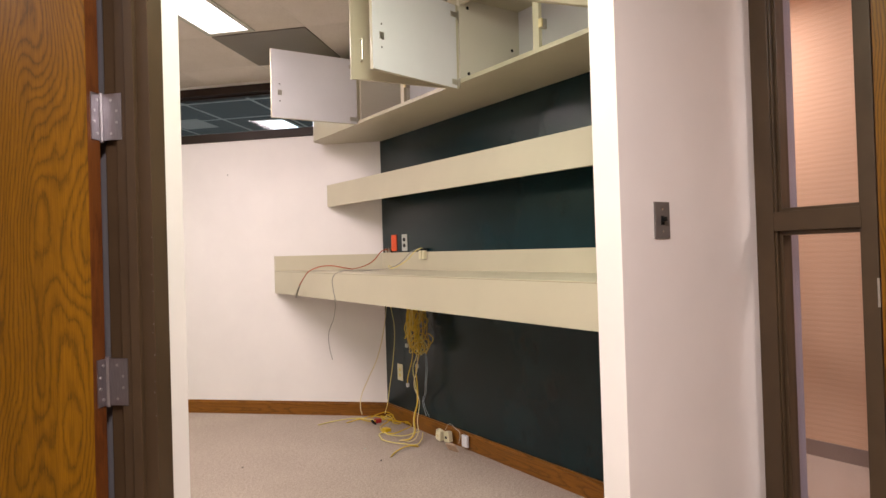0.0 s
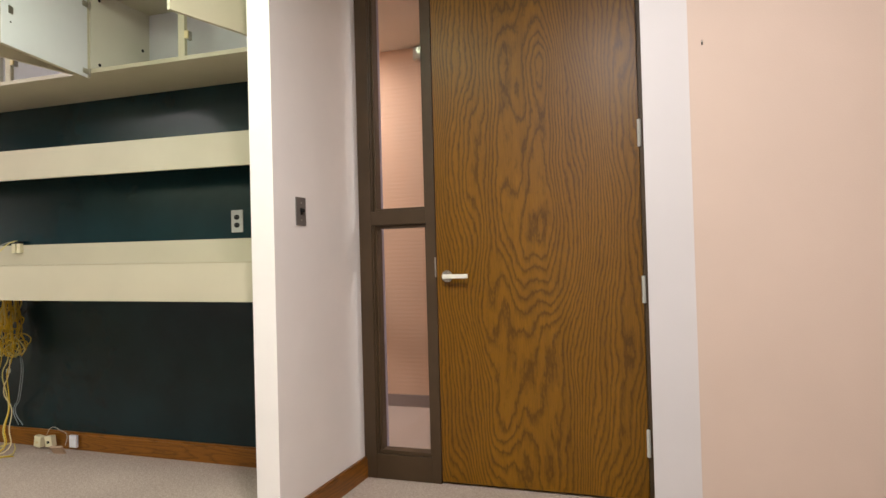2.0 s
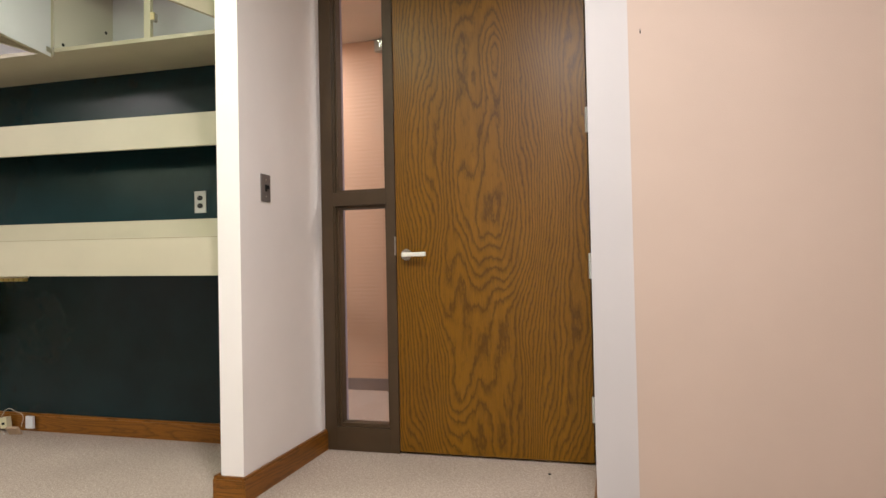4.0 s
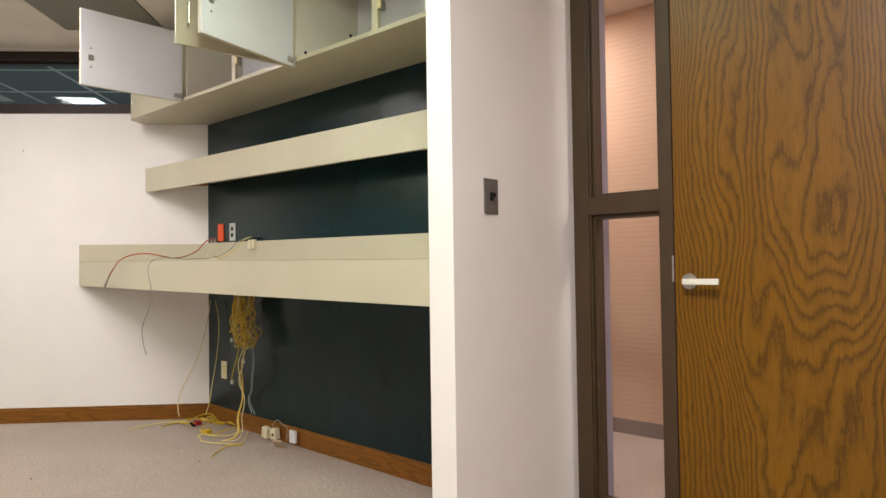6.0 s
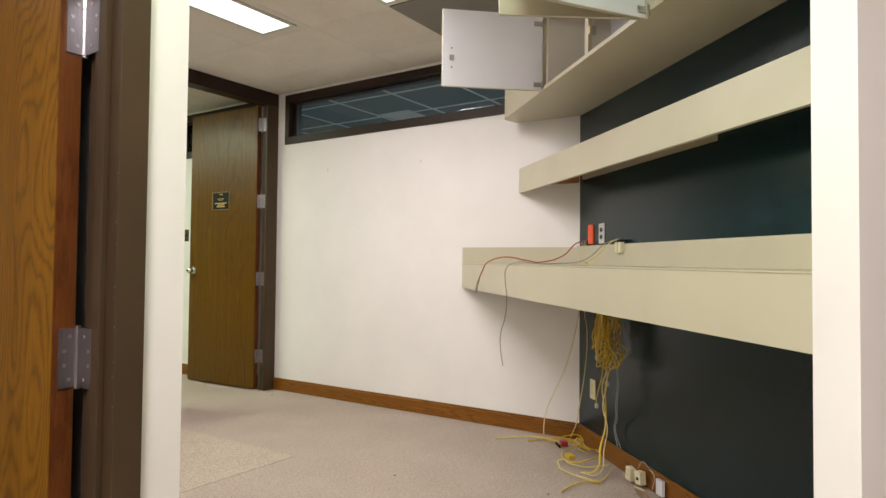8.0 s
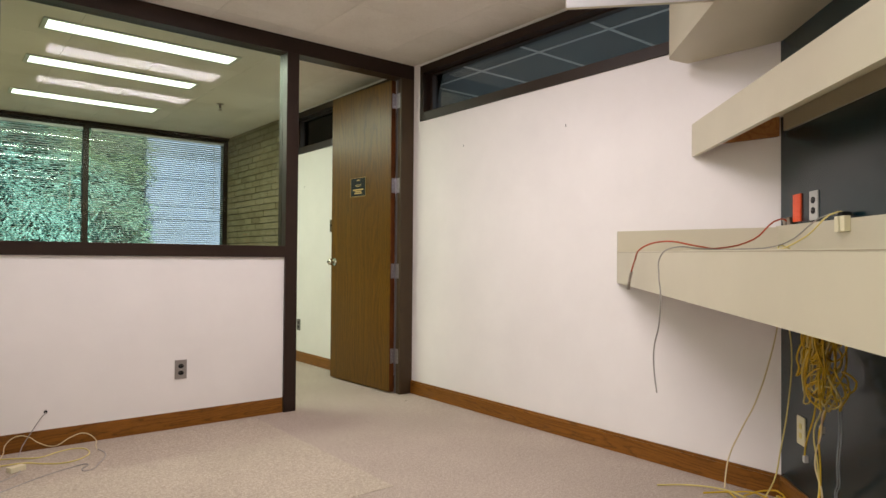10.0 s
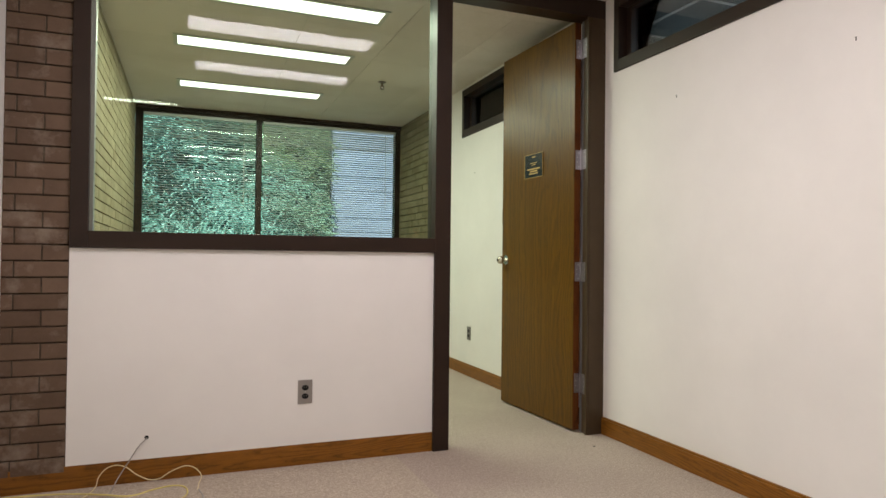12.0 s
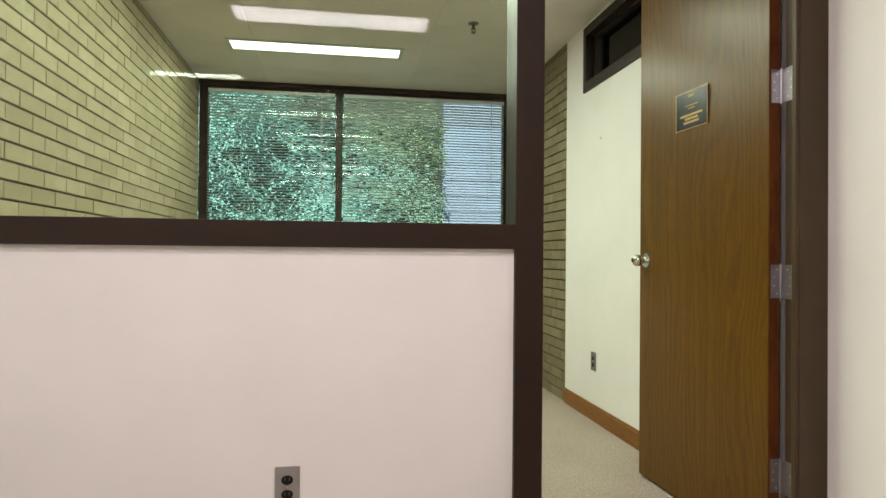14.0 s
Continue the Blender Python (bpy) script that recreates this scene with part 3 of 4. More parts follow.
boxes("toggle", M_BLACK, [(-.005, .005, -.02, -.004, -.004, .010)], nsw, bevel=.002)
red = thing("wall_plate", at_g(.178, 1.258), "bright orange-red blank cover plate on the green wall", "wall plate")
boxes("cover_plate", M_ORANGE, [(-.035, .035, -.008, 0, -.0575, .0575)], red, bevel=.003)
boxes("ribs", M_ORANGE, [(-.02, .02, -.0105, -.008, -.04 + k * .02, -.034 + k * .02) for k in range(5)], red)
low = thing("wall_plate", at_g(.212, .348), "ivory data jack plate low on the green wall", "wall plate")
boxes("cover_plate", M_IVORY, [(-.035, .035, -.007, 0, -.0575, .0575)], low, bevel=.003)
boxes("jack", M_PALEY, [(-.012, .012, -.009, -.007, -.03, -.008), (-.012, .012, -.009, -.007, .008, .03)], low)
sw = thing("light_switch", GROT @ pose(2.861, -.559, 1.245, 0, 0, 90), "grey steel toggle switch plate on the white wall", "light switch")
boxes("cover_plate", M_PLATE, [(-.036, .036, -.005, 0, -.0575, .0575)], sw, bevel=.0015)
boxes("toggle", M_BLACK, [(-.005, .005, -.02, -.004, -.004, .010)], sw, bevel=.002)
boxes("toggle_slot", M_BLACK, [(-.008, .008, -.0058, -.0048, -.014, .014)], sw)
for z in (-.035, .035):
    bm = bmesh.new()
    cyl(bm, (0, -.0045, z), (0, -.0066, z), .003, 10)
    part("screw", bm, M_STEEL, sw)


def nail(m, label="small bent picture nail sticking out of the painted wall"):
    t = thing("nail", m, label, "nail")
    bm = bmesh.new()
    cyl(bm, (0, 0, 0), (0, -.008, .002), .0012, 8)
    part("shank", bm, M_STEEL, t)
    bm = bmesh.new()
    box(bm, -.002, .002, -.0015, 0, -.009, .006, .0005)
    part("hook", bm, M_BLACK, t)


nail(pose(0, -2.157, 1.838, 0, 0, 90))
nail(pose(0, -1.227, 1.833, 0, 0, 90))
nail(at_g(4.373, 1.658, .788))
nail(pose(0, -4.6, 1.75, 0, 0, 90))

# ---- counter, shelf and wall cabinet ----
GC = GROT @ pose(0, 0, 0, 0, .55, 0)
SV = .612


def cut_board(bm, v0, v1, u1, z0, z1, e=0.002):
    """A board beside the white wall, whose end is cut at 45 degrees to meet it."""
    prism(bm, [(-v0 + e, -v0), (-v1 + e, -v1), (u1, -v1), (u1, -v0)], z0, z1)


counter = thing("counter", GC, "long cream laminate counter fixed between the white and green walls", "counter")
bm = bmesh.new()
cut_board(bm, .019, SV - .02, 2.756, 1.043, 1.075)
part("worktop", bm, M_CREAM, counter)
bm = bmesh.new()
cut_board(bm, SV - .02, SV, 2.8, .908, 1.0705)
part("apron", bm, M_CREAM, counter)
bm = bmesh.new()
cut_board(bm, SV - .02, SV + .0008, 2.8, 1.0705, 1.0725)
part("seam", bm, M_SEAM, counter, "thin dark laminate seam line")
bm = bmesh.new()
cut_board(bm, SV - .02, SV, 2.8, 1.0725, 1.076)
part("front_edge", bm, M_CREAM, counter)
bm = bmesh.new()
prism(bm, [(.002, 0), (-.016, -.02), (2.756, -.02 - 2.756 * SKEW), (2.756, -2.756 * SKEW)], 1.0755, 1.192)
part("backsplash", bm, M_CREAM, counter)
bm = bmesh.new()
prism(bm, [(-.02 + .004, -.02), (-SV + .004, -SV), (-SV + .032, -SV), (-.02 + .032, -.02)], 1.0762, 1.186)
part("side_splash", bm, M_CREAM, counter)
for k in (.9, 1.8, 2.7):
    boxes("bracket", M_BOARD, [g(k, k + .04, .01, .5, .93, 1.04)], counter, "plain wooden bracket under the worktop")

GS = GROT @ pose(0, 0, 0, 0, .95, 0)
shelf = thing("wall_shelf", GS, "deep cream laminate wall shelf with a boxed front edge", "shelf")
bm = bmesh.new()
cut_board(bm, .286, .306, 2.757, 1.541, 1.700)
part("apron", bm, M_CREAM, shelf)
bm = bmesh.new()
cut_board(bm, .002, .286, 2.757, 1.67, 1.698)
part("top_board", bm, M_CREAM, shelf)
bm = bmesh.new()
prism(bm, [(-.02 + .004, -.02), (-.284 + .004, -.284), (-.284 + .03, -.284), (-.02 + .03, -.02)], 1.585, 1.669)
part("cleat", bm, M_BOARD, shelf, "bare pine cleat screwed to the white wall")
boxes("back_cleat", M_SEAM, [g(.05, 2.7, .002, .02, 1.60, 1.669)], shelf, "bare rear support cleat")

GK = GROT @ pose(0, 0, 0, 0, .7, 0)
cab = thing("wall_cabinet", GK, "long cream wall cabinet with its doors hanging open and shelves empty", "cabinet")
CV = .436
CB, CT = 2.008, 2.42
END = [(-.322, -.322), (-.25, -CV + .012)]          # outline of the end that turns back to the white wall
bm = bmesh.new()
prism(bm, [(-.004, -.002), END[0], END[1], (-.21, -CV), (2.757, -CV), (2.757, -.002)], CB, CB + .019)
part("bottom_board", bm, M_CREAM, cab)
bm = bmesh.new()
prism(bm, [(-.004, -.002), END[0], END[1], (-.21, -CV), (2.757, -CV), (2.757, -.002)], CT, CT + .019)
part("top_board", bm, M_CREAM, cab)
boxes("back_panel", M_MELAMINE, [g(.3, 2.757, .012 + 2.75 * SKEW, .020 + 2.75 * SKEW, CB + .019, CT)], cab, "white melamine back panel")
bm = bmesh.new()
prism(bm, [(-.248, -CV + .012), (-.21, -CV), (.497, -CV), (.497, -CV + .018), (-.205, -CV + .018), (-.235, -CV + .026)], CB + .019, CT)
part("filler_panel", bm, M_CREAM, cab, "blank cream end panel")
bm = bmesh.new()
prism(bm, [(-.32, -.322), (-.249, -CV + .013), (-.236, -CV + .027), (-.296, -.322)], CB + .019, CT)
part("end_return", bm, M_CREAM, cab, "narrow cream end piece angled back to the wall")
for u in (.497, 1.597, 2.697):
    boxes("side_panel", M_INNER, [g(u, u + .018, .05, CV - (.0 if u > .6 else .018), CB + .019, CT)], cab)
boxes("top_rail", M_CREAM, [g(.515, 2.757, CV - .018, CV - .0005, CT - .035, CT)], cab)
boxes("end_filler", M_CREAM, [g(2.715, 2.757, CV - .018, CV - .0005, CB + .019, CT - .035)], cab)
for u in (1.038, 2.138):
    boxes("stile", M_CREAM, [g(u, u + .036, CV - .018, CV - .0005, CB + .019, CT - .035)], cab, "upright cream centre stile")
    ct = boxes("catch", M_STEEL, [g(u + .036, u + .050, CV - .034, CV - .006, 2.105, 2.145)], cab, "small brass-coloured magnetic catch", bevel=.002)
    boxes("catch_face", M_TAN, [g(u + .036, u + .056, CV - .006, CV + .002, 2.108, 2.142)], ct)
for v, z in ((.385, 2.06), (.107, 2.214), (.385, 2.38)):
    bm = bmesh.new()
    cyl(bm, (1.615, -v, z), (1.6165, -v, z), .0085, 12)
    part("pin_hole", bm, M_BLACK, cab, "dark shelf pin hole")


def cab_door(u, ang, side, drop):
    """Overlay door 0.54 wide, hinged at u, its foot that far under the bottom board; side +1 swings from the left edge, -1 from the right."""
    m = GK @ pose(u, -CV - .006, CB - drop, 0, 0, -ang if side > 0 else ang)
    w, h, t = .54, .405, .019
    d = thing("cabinet_door", m, "open cabinet door, cream outside and white melamine inside", "cabinet door", "open doors of the wall cabinet")
    s = side
    bm = bmesh.new()
    box(bm, 0, s * w, -t, -.0035, 0, h, .001)
    part("panel", bm, M_CREAM, d)
    boxes("inner_face", M_MELAMINE, [(s * .002, s * (w - .002), -.0035, 0, .002, h - .002)], d, "white melamine inner face")
    bm = bmesh.new()
    pts = [(s * (w - .045), -t, h * .2), (s * (w - .045), -t - .026, h * .2 + .004), (s * (w - .045), -t - .026, h * .2 + .092), (s * (w - .045), -t, h * .2 + .096)]
    for p_, q_ in zip(pts, pts[1:]):
        cyl(bm, p_, q_, .004, 10)
    part("handle", bm, M_STEEL, d, "slim metal pull handle")
    boxes("catch_plate", M_STEEL, [(s * (w - .062), s * (w - .038), 0, .003, .135, .165)], d, "small steel strike plate")
    for z in (.10, .20):
        bm = bmesh.new()
        cyl(bm, (s * (w - .05), 0, z), (s * (w - .05), .0015, z), .004, 8)
        part("screw_hole", bm, M_BLACK, d)
    for z in (.03, h - .05):
        hg = boxes("hinge", M_STEEL, [(s * -.004, s * .006, -.022, .006, z - .022, z + .022)], d, "exposed metal cabinet hinge", bevel=.002)
        boxes("hinge_leaf", M_STEEL, [(s * .004, s * .05, 0, .004, z - .012, z + .012)], hg)


cab_door(.508, 93, 1, .006)
cab_door(1.598, 81.5, -1, .03)
cab_door(1.612, 77.5, 1, .03)
cab_door(2.698, 74, -1, .012)


# ---- ceiling lights ----
def troffer(x0, x1, y0, y1, power, color, label, visible=True):
    t = thing("ceiling_light", pose((x0 + x1) / 2, (y0 + y1) / 2, CEIL), label, "ceiling light", "fluorescent ceiling lights")
    a, b_ = (x1 - x0) / 2, (y1 - y0) / 2
    f = .028
    boxes("frame", M_TRIMWHITE, [(-a, a, -b_, -b_ + f, -.008, -.001), (-a, a, b_ - f, b_, -.008, -.001), (-a, -a + f, -b_ + f, b_ - f, -.008, -.001), (a - f, a, -b_ + f, b_ - f, -.008, -.001)], t, "thin white metal frame")
    boxes("diffuser", lamp_mat("lit_diffuser", color, 1.3), [(-a + f, a - f, -b_ + f, b_ - f, -.004, -.0015)], t, "glowing acrylic diffuser")
    d = bpy.data.lights.new("light", "AREA")
    d.shape, d.size, d.size_y, d.energy, d.color = "RECTANGLE", x1 - x0 - 2 * f, y1 - y0 - 2 * f, power, color
    ob = new("light", d)
    ob.matrix_world = pose((x0 + x1) / 2, (y0 + y1) / 2, CEIL - .012)


LAB = "recessed fluorescent light with a glowing white diffuser"
troffer(1.0, 2.27, -.76, -.455, OFFICE_W, OFFICE_C, LAB + " in the office ceiling")
troffer(1.05, 2.32, -1.725, -1.42, OFFICE_W, OFFICE_C, LAB + " in the office ceiling")
troffer(2.38, 3.6, .82, 1.0, 7, NORTH_C, LAB + " above the entry opening")
troffer(4.0, 5.21, 1.2, 1.5, ENTRY_W, ENTRY_C, LAB + " above the entry area")
for y in (-3.40, -4.34, -5.55):
    troffer(1.12, 2.39, y - .25, y, NORTH_W, NORTH_C, LAB + " in the next room")
troffer(-1.86, -1.25, -1.66, -1.33, WEST_W, WEST_C, "small lit ceiling light in the dark room beyond the transom")


def hall_light(u, v, power):
    t = thing("ceiling_light", GROT @ pose(u, v, CEIL), "recessed light in the corridor ceiling", "ceiling light", "fluorescent ceiling lights")
    boxes("diffuser", lamp_mat("lit_diffuser", HALL_C, 1.3), [(-.33, .33, -.15, .15, -.004, -.001)], t, "glowing acrylic diffuser")
    d = bpy.data.lights.new("light", "AREA")
    d.shape, d.size, d.size_y, d.energy, d.color = "RECTANGLE", .6, .28, power, HALL_C
    ob = new("light", d)
    ob.matrix_world = GROT @ pose(u, v, CEIL - .012)


troffer(-1.62, -1.28, -3.62, -3.32, WEST_W * .5, WEST_C, "small lit ceiling light far back in the dark side room")

hall_light(4.5, .85, HALL_W)
hall_light(1.8, .85, HALL_W)
# Unseen lamp, added to brighten the face of the open side door.
troffer(3.7, 4.92, -1.3, -1.0, 2.5, ENTRY_C, LAB + " added unseen in the side room")
boxes("ceiling_light_unlit", M_GREYPL, [(-1.4, -1.0, -2.46, -2.1, CEIL - .006, CEIL - .001)], None, "unlit ceiling light in the dark room", bevel=.001)
bpy.data.objects["ceiling_light_unlit"].name = "unlit_ceiling_light"
tagged(bpy.data.objects["unlit_ceiling_light"], category="ceiling light")
# Darkened layer under the common ceiling, so the west room looks unlit.
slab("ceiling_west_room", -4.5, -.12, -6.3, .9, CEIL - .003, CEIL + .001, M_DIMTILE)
gb = []
for k in range(9):
    y = -.05 - .61 * k - .62 + .01
    gb.append((-4.5, -.12, y - .012, y + .012, CEIL - .008, CEIL - .004))
for k in range(7):
    x = -.47 - .61 * k
    gb.append((x - .012, x + .012, -6.3, .9, CEIL - .0085, CEIL - .0045))
boxes("ceiling_grid", M_GRID, gb, None, kind="structure")


def sprinkler(x, y):
    t = thing("sprinkler", pose(x, y, CEIL), "brass pendent fire sprinkler head below the ceiling", "sprinkler")
    bm = bmesh.new()
    cyl(bm, (0, 0, 0), (0, 0, -.004), .035, 20)
    part("escutcheon", bm, M_BRASS, t)
    bm = bmesh.new()
    cyl(bm, (0, 0, -.004), (0, 0, -.04), .009, 12)
    for s in (-1, 1):
        cyl(bm, (s * .008, 0, -.03), (s * .014, 0, -.045), .003, 8)
        cyl(bm, (s * .014, 0, -.045), (0, 0, -.062), .003, 8)
    part("body", bm, M_BRASS, t)
    bm = bmesh.new()
    cyl(bm, (0, 0, -.06), (0, 0, -.063), .017, 16)
    part("deflector", bm, M_BRASS, t)


sprinkler(.73, -4.96)
wb = thing("wall_box", GROT @ pose(2.665, 1.373, 2.49), "small white box fixed high on the corridor wall", "wall box")
boxes("housing", M_TRIMWHITE, [(-.03, .03, -.045, 0, -.055, .03)], wb, bevel=.004)


# ---- window wall of the next room, blinds and outside ----
WY = -6.75
for i, (x0, x1) in enumerate(((.06, 1.555), (1.615, 2.72))):
    w = thing("window_%d" % (i + 2), Matrix(), "tall window in a dark brown frame with lowered blinds", "window", kind="structure")
    bars("window_frame", M_BROWN, [(x0 - .06, x0, WY - .06, WY + .03, .75, 2.50), (x1, x1 + (.0 if i == 0 else .07), WY - .06, WY + .03, .75, 2.50), (x0, x1, WY - .06, WY + .03, 2.462, 2.50), (x0, x1, WY - .06, WY + .05, .75, .81)] if i else
         [(x0 - .06, x0, WY - .06, WY + .03, .75, 2.50), (x0, x1, WY - .06, WY + .03, 2.462, 2.50), (x0, x1, WY - .06, WY + .05, .75, .81)], parent=w, kind="")
    p = boxes("pane", M_GLASSW, [(x0, x1, WY - .03, WY - .025, .8, 2.47)], w, "green tinted window glass")
    p.visible_shadow = False
    bl = thing("window_blind", pose(x0 + .01, WY + .06, 0), "lowered grey aluminium mini blind with tilted slats", "blind", "window blinds")
    wd = x1 - x0 - .02
    boxes("head_rail", M_SLAT, [(0, wd, -.014, .014, 2.43, 2.458)], bl)
    bm = bmesh.new()
    box(bm, 0, wd, -.0125, .0125, -.0004, .0004)
    first = part("slat", bm, M_SLAT, bl, m=pose(0, 0, 2.418, 6 if i else 14, 0, 0))
    for k in range(1, 65):
        s = first.copy()
        scene.collection.objects.link(s)
        s.matrix_local = pose(0, 0, 2.418 - .0245 * k, (6 if i else 14) + 1.5 * math.sin(k * .9) + (12 if k < 9 else 0), 0, 0)
    boxes("ladder_cord", M_GREYPL, [(q * wd - .001, q * wd + .001, -.013, -.0125, .82, 2.4) for q in (.1, .5, .9)], bl)
    bm = bmesh.new()
    cyl(bm, (.12, .02, 1.55), (.12, .02, 2.43), .004, 8)
    part("tilt_wand", bm, M_GREYPL, bl)
slab("window_wall_top", 0, 2.8, WY - .06, WY + .06, 2.50, CEIL, M_BROWN)

rng = random.Random(4)


def foliage():
    """A sloping bank thick with leaves, in drooping sprays whose light and shade is in the leaf colour."""
    v, f = [], []
    for k in range(5200):
        cx, cz = rng.uniform(.2, 7), rng.uniform(-.1, 4.6)
        hump = .45 * math.sin(cx * 2.1 + cz * 1.7) + .25 * math.sin(cx * 5.3 - cz * 3.1)
        cy = -8.9 - .42 * cz - hump - rng.random() * .35
        lean = rng.uniform(-.5, .5)
        for q in range(24):
            t = rng.uniform(0, .5)
            p = Vector((cx + lean * t + rng.gauss(0, .07), cy + .25 * t + rng.gauss(0, .05), cz - .35 * t + rng.gauss(0, .06)))
            if p.x < .1:
                continue
            s = rng.uniform(.018, .034)
            a = Vector((lean + rng.gauss(0, .6), rng.gauss(.2, .4), -.6 + rng.gauss(0, .4))).normalized()
            c = a.cross(Vector((rng.gauss(0, .4), 1, .9 + rng.gauss(0, .5)))).normalized()
            i = len(v)
            v += [p - a * s, p + c * s * .45, p + a * s * 1.2, p - c * s * .45]
            f.append((i, i + 1, i + 2, i + 3))
    me = bpy.data.meshes.new("ivy")
    me.from_pydata([tuple(q) for q in v], [], f)
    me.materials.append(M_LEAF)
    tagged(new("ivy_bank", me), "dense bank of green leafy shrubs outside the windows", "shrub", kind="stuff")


foliage()
# Dark block added behind leaves and siding to keep sky from showing through.
boxes("bank", M_GROUND, [(-5, 9, -16, -11.9, -.2, 7)], None, kind="structure")
sid = thing("neighbour_wall", Matrix(), "pale blue-grey siding of the building wing outside", "wall", kind="structure")
boxes("siding", M_SIDING, [(-4, .01, -10.7, -10.55 + .008 * (k % 2), -.1 + k * .12, .02 + k * .12) for k in range(44)], sid)

# ---- cables ----
rng = random.Random(11)


def uvz(*pts):
    return [(u, -v, z) for u, v, z in pts]


coax = tube("coax_cable", uvz((.12, .012, 1.20), (.125, .05, 1.215), (.13, .16, 1.13), (.2, .33, 1.088), (.30, .44, 1.095), (.25, .55, 1.115), (.17, .63, 1.09), (.05, .64, 1.03), (-.02, .64, .985)), .0036, M_COAX, None, "orange coaxial cable draped over the counter edge", GROT, "cable")
bm = bmesh.new()
cyl(bm, (-.02, -.64, .985), (-.05, -.641, .955), .007, 12)
cyl(bm, (-.052, -.641, .953), (-.07, -.641, .932), .006, 12)
cyl(bm, (-.072, -.641, .93), (-.095, -.641, .903), .0075, 12)
c_ = part("connector", bm, M_STEEL, coax, "steel coaxial connector with an adapter")
tube("patch_cable", uvz((.58, .012, 1.20), (.565, .06, 1.205), (.53, .2, 1.10), (.50, .36, 1.079), (.56, .5, 1.079), (.57, .6, 1.082), (.525, .634, 1.05), (.53, .64, .98), (.557, .64, .91), (.538, .64, .81), (.446, .64, .69), (.455, .64, .61), (.49, .638, .54)), .0026, M_GREYCABLE2, None, "thin grey cable draped over the counter and hanging below it", GROT, "cable")
tube("patch_cable", uvz((.60, .012, 1.20), (.60, .05, 1.21), (.53, .12, 1.13), (.4, .16, 1.082), (.3, .12, 1.10), (.24, .05, 1.082)), .0032, M_PALEY, None, "short pale yellow cable lying on the counter", GROT, "cable")
jb = thing("jack_box", at_g(.61, 1.175, .02), "small ivory data jack box on the backsplash", "jack box")
boxes("body", M_IVORY, [(-.035, -.006, -.022, 0, -.035, .02), (.006, .035, -.022, 0, -.035, .02)], jb, bevel=.003)
boxes("cable_grommet", M_BLACK, [(-.015, .02, -.02, .012, .02, .035)], jb, bevel=.004)
for u, r in ((.12, .010), (.075, .008)):
    bm = bmesh.new()
    cyl(bm, (u, -.012, 1.192), (u + .004, -.02, 1.222), r, 12)
    tagged(part("cable_plug", bm, M_STEEL, None, "steel cable plug poking up behind the backsplash", m=GROT), category="plug")

# hanging bundle of yellow cable
bundle = thing("cable_bundle", GROT, "tangled bundle of yellow network cable hanging under the counter", "cable")
for k in range(22):
    u0 = .625 + rng.uniform(-.03, .03)
    w_ = rng.uniform(.008, .034)
    z_lo = rng.choice((.56, .60, .64, .68, .72)) + rng.uniform(-.02, .02)
    v0 = rng.uniform(.05, .17)
    j = [rng.uniform(-.02, .02) for _ in range(10)]
    tube("strand", uvz((.622 + j[0] * .8, v0, .905), (.625 + j[1] * 1.3, v0 + j[2], .84), (u0 - w_ + j[3], v0 + j[4], .76 + j[3]), (u0 - w_ * .3 + j[4], v0 + .02, (z_lo + .76) / 2), (u0 - w_ * .6 + j[5], v0 + .02, z_lo + .03), (u0 + j[6], v0 + .02, z_lo),
                       (u0 + w_ + j[7], v0 + j[2], z_lo + .05), (u0 + w_ * .4 + j[8] * 1.5, v0 + j[9], .76 + j[5]), (.63 + j[3], v0 - .01, .85), (.628 + j[5] * .7, v0 - .01, .905)), .0033, M_YELLOW if k % 5 else M_PALEY, bundle)
for k in range(9):
    cu, cz, r = .690 + rng.uniform(-.014, .014), .60 + rng.uniform(-.025, .03), rng.uniform(.034, .056)
    v0 = rng.uniform(.05, .17)
    squash, twist = rng.uniform(.7, 1), rng.uniform(-.4, .4)
    pts = []
    for q in range(10):
        a = q * math.tau / 9
        du, dz = r * squash * math.cos(a), r * math.sin(a)
        pts.append((cu + du * math.cos(twist) - dz * math.sin(twist), v0 + .014 * math.sin(a * 2 + k), cz + du * math.sin(twist) + dz * math.cos(twist)))
    tube("loop", uvz(*pts), .0034, M_YELLOW if k % 4 else M_PALEY, bundle)
tube("loop", uvz((.62, .08, .88), (.58, .1, .84), (.555, .11, .78), (.56, .11, .71), (.545, .11, .64), (.57, .12, .58), (.62, .11, .60)), .0034, M_PALEY, bundle)
for k, (du, mt) in enumerate(((-.05, M_YELLOW), (-.02, M_PALEY), (.01, M_YELLOW), (.035, M_CABLEBLUE), (.05, M_CABLEBLUE), (.0, M_TAN))):
    u0 = .60 + du
    zt = .62 - .02 * k
    if k == 0:
        pts = [(u0, .1, zt), (u0 - .01, .1, .5), (u0 - .06, .11, .36), (u0 - .07, .11, .31)]
    elif mt is M_CABLEBLUE:
        pts = [(u0 + .03, .08, zt), (u0 + .055, .09, .47), (u0 + .04, .09, .36), (u0 - .02, .06, .27), (u0 - .08, .04, .2), (u0 - .10 + .02 * k, .04, .12)]
    else:
        pts = [(u0 + .02, .1, zt), (u0 + .03, .11, .52), (u0 - .01 + .008 * k, .12, .44), (u0 + .035 - .01 * k, .12, .33), (.63 + .006 * k, .13, .24), (.605 + .012 * k, .15, .13), (.66 + .012 * k, .2, .03), (.62, .26, .005)]
    tube("tail", uvz(*pts), .0024 if mt is M_CABLEBLUE else .0032, mt, bundle)
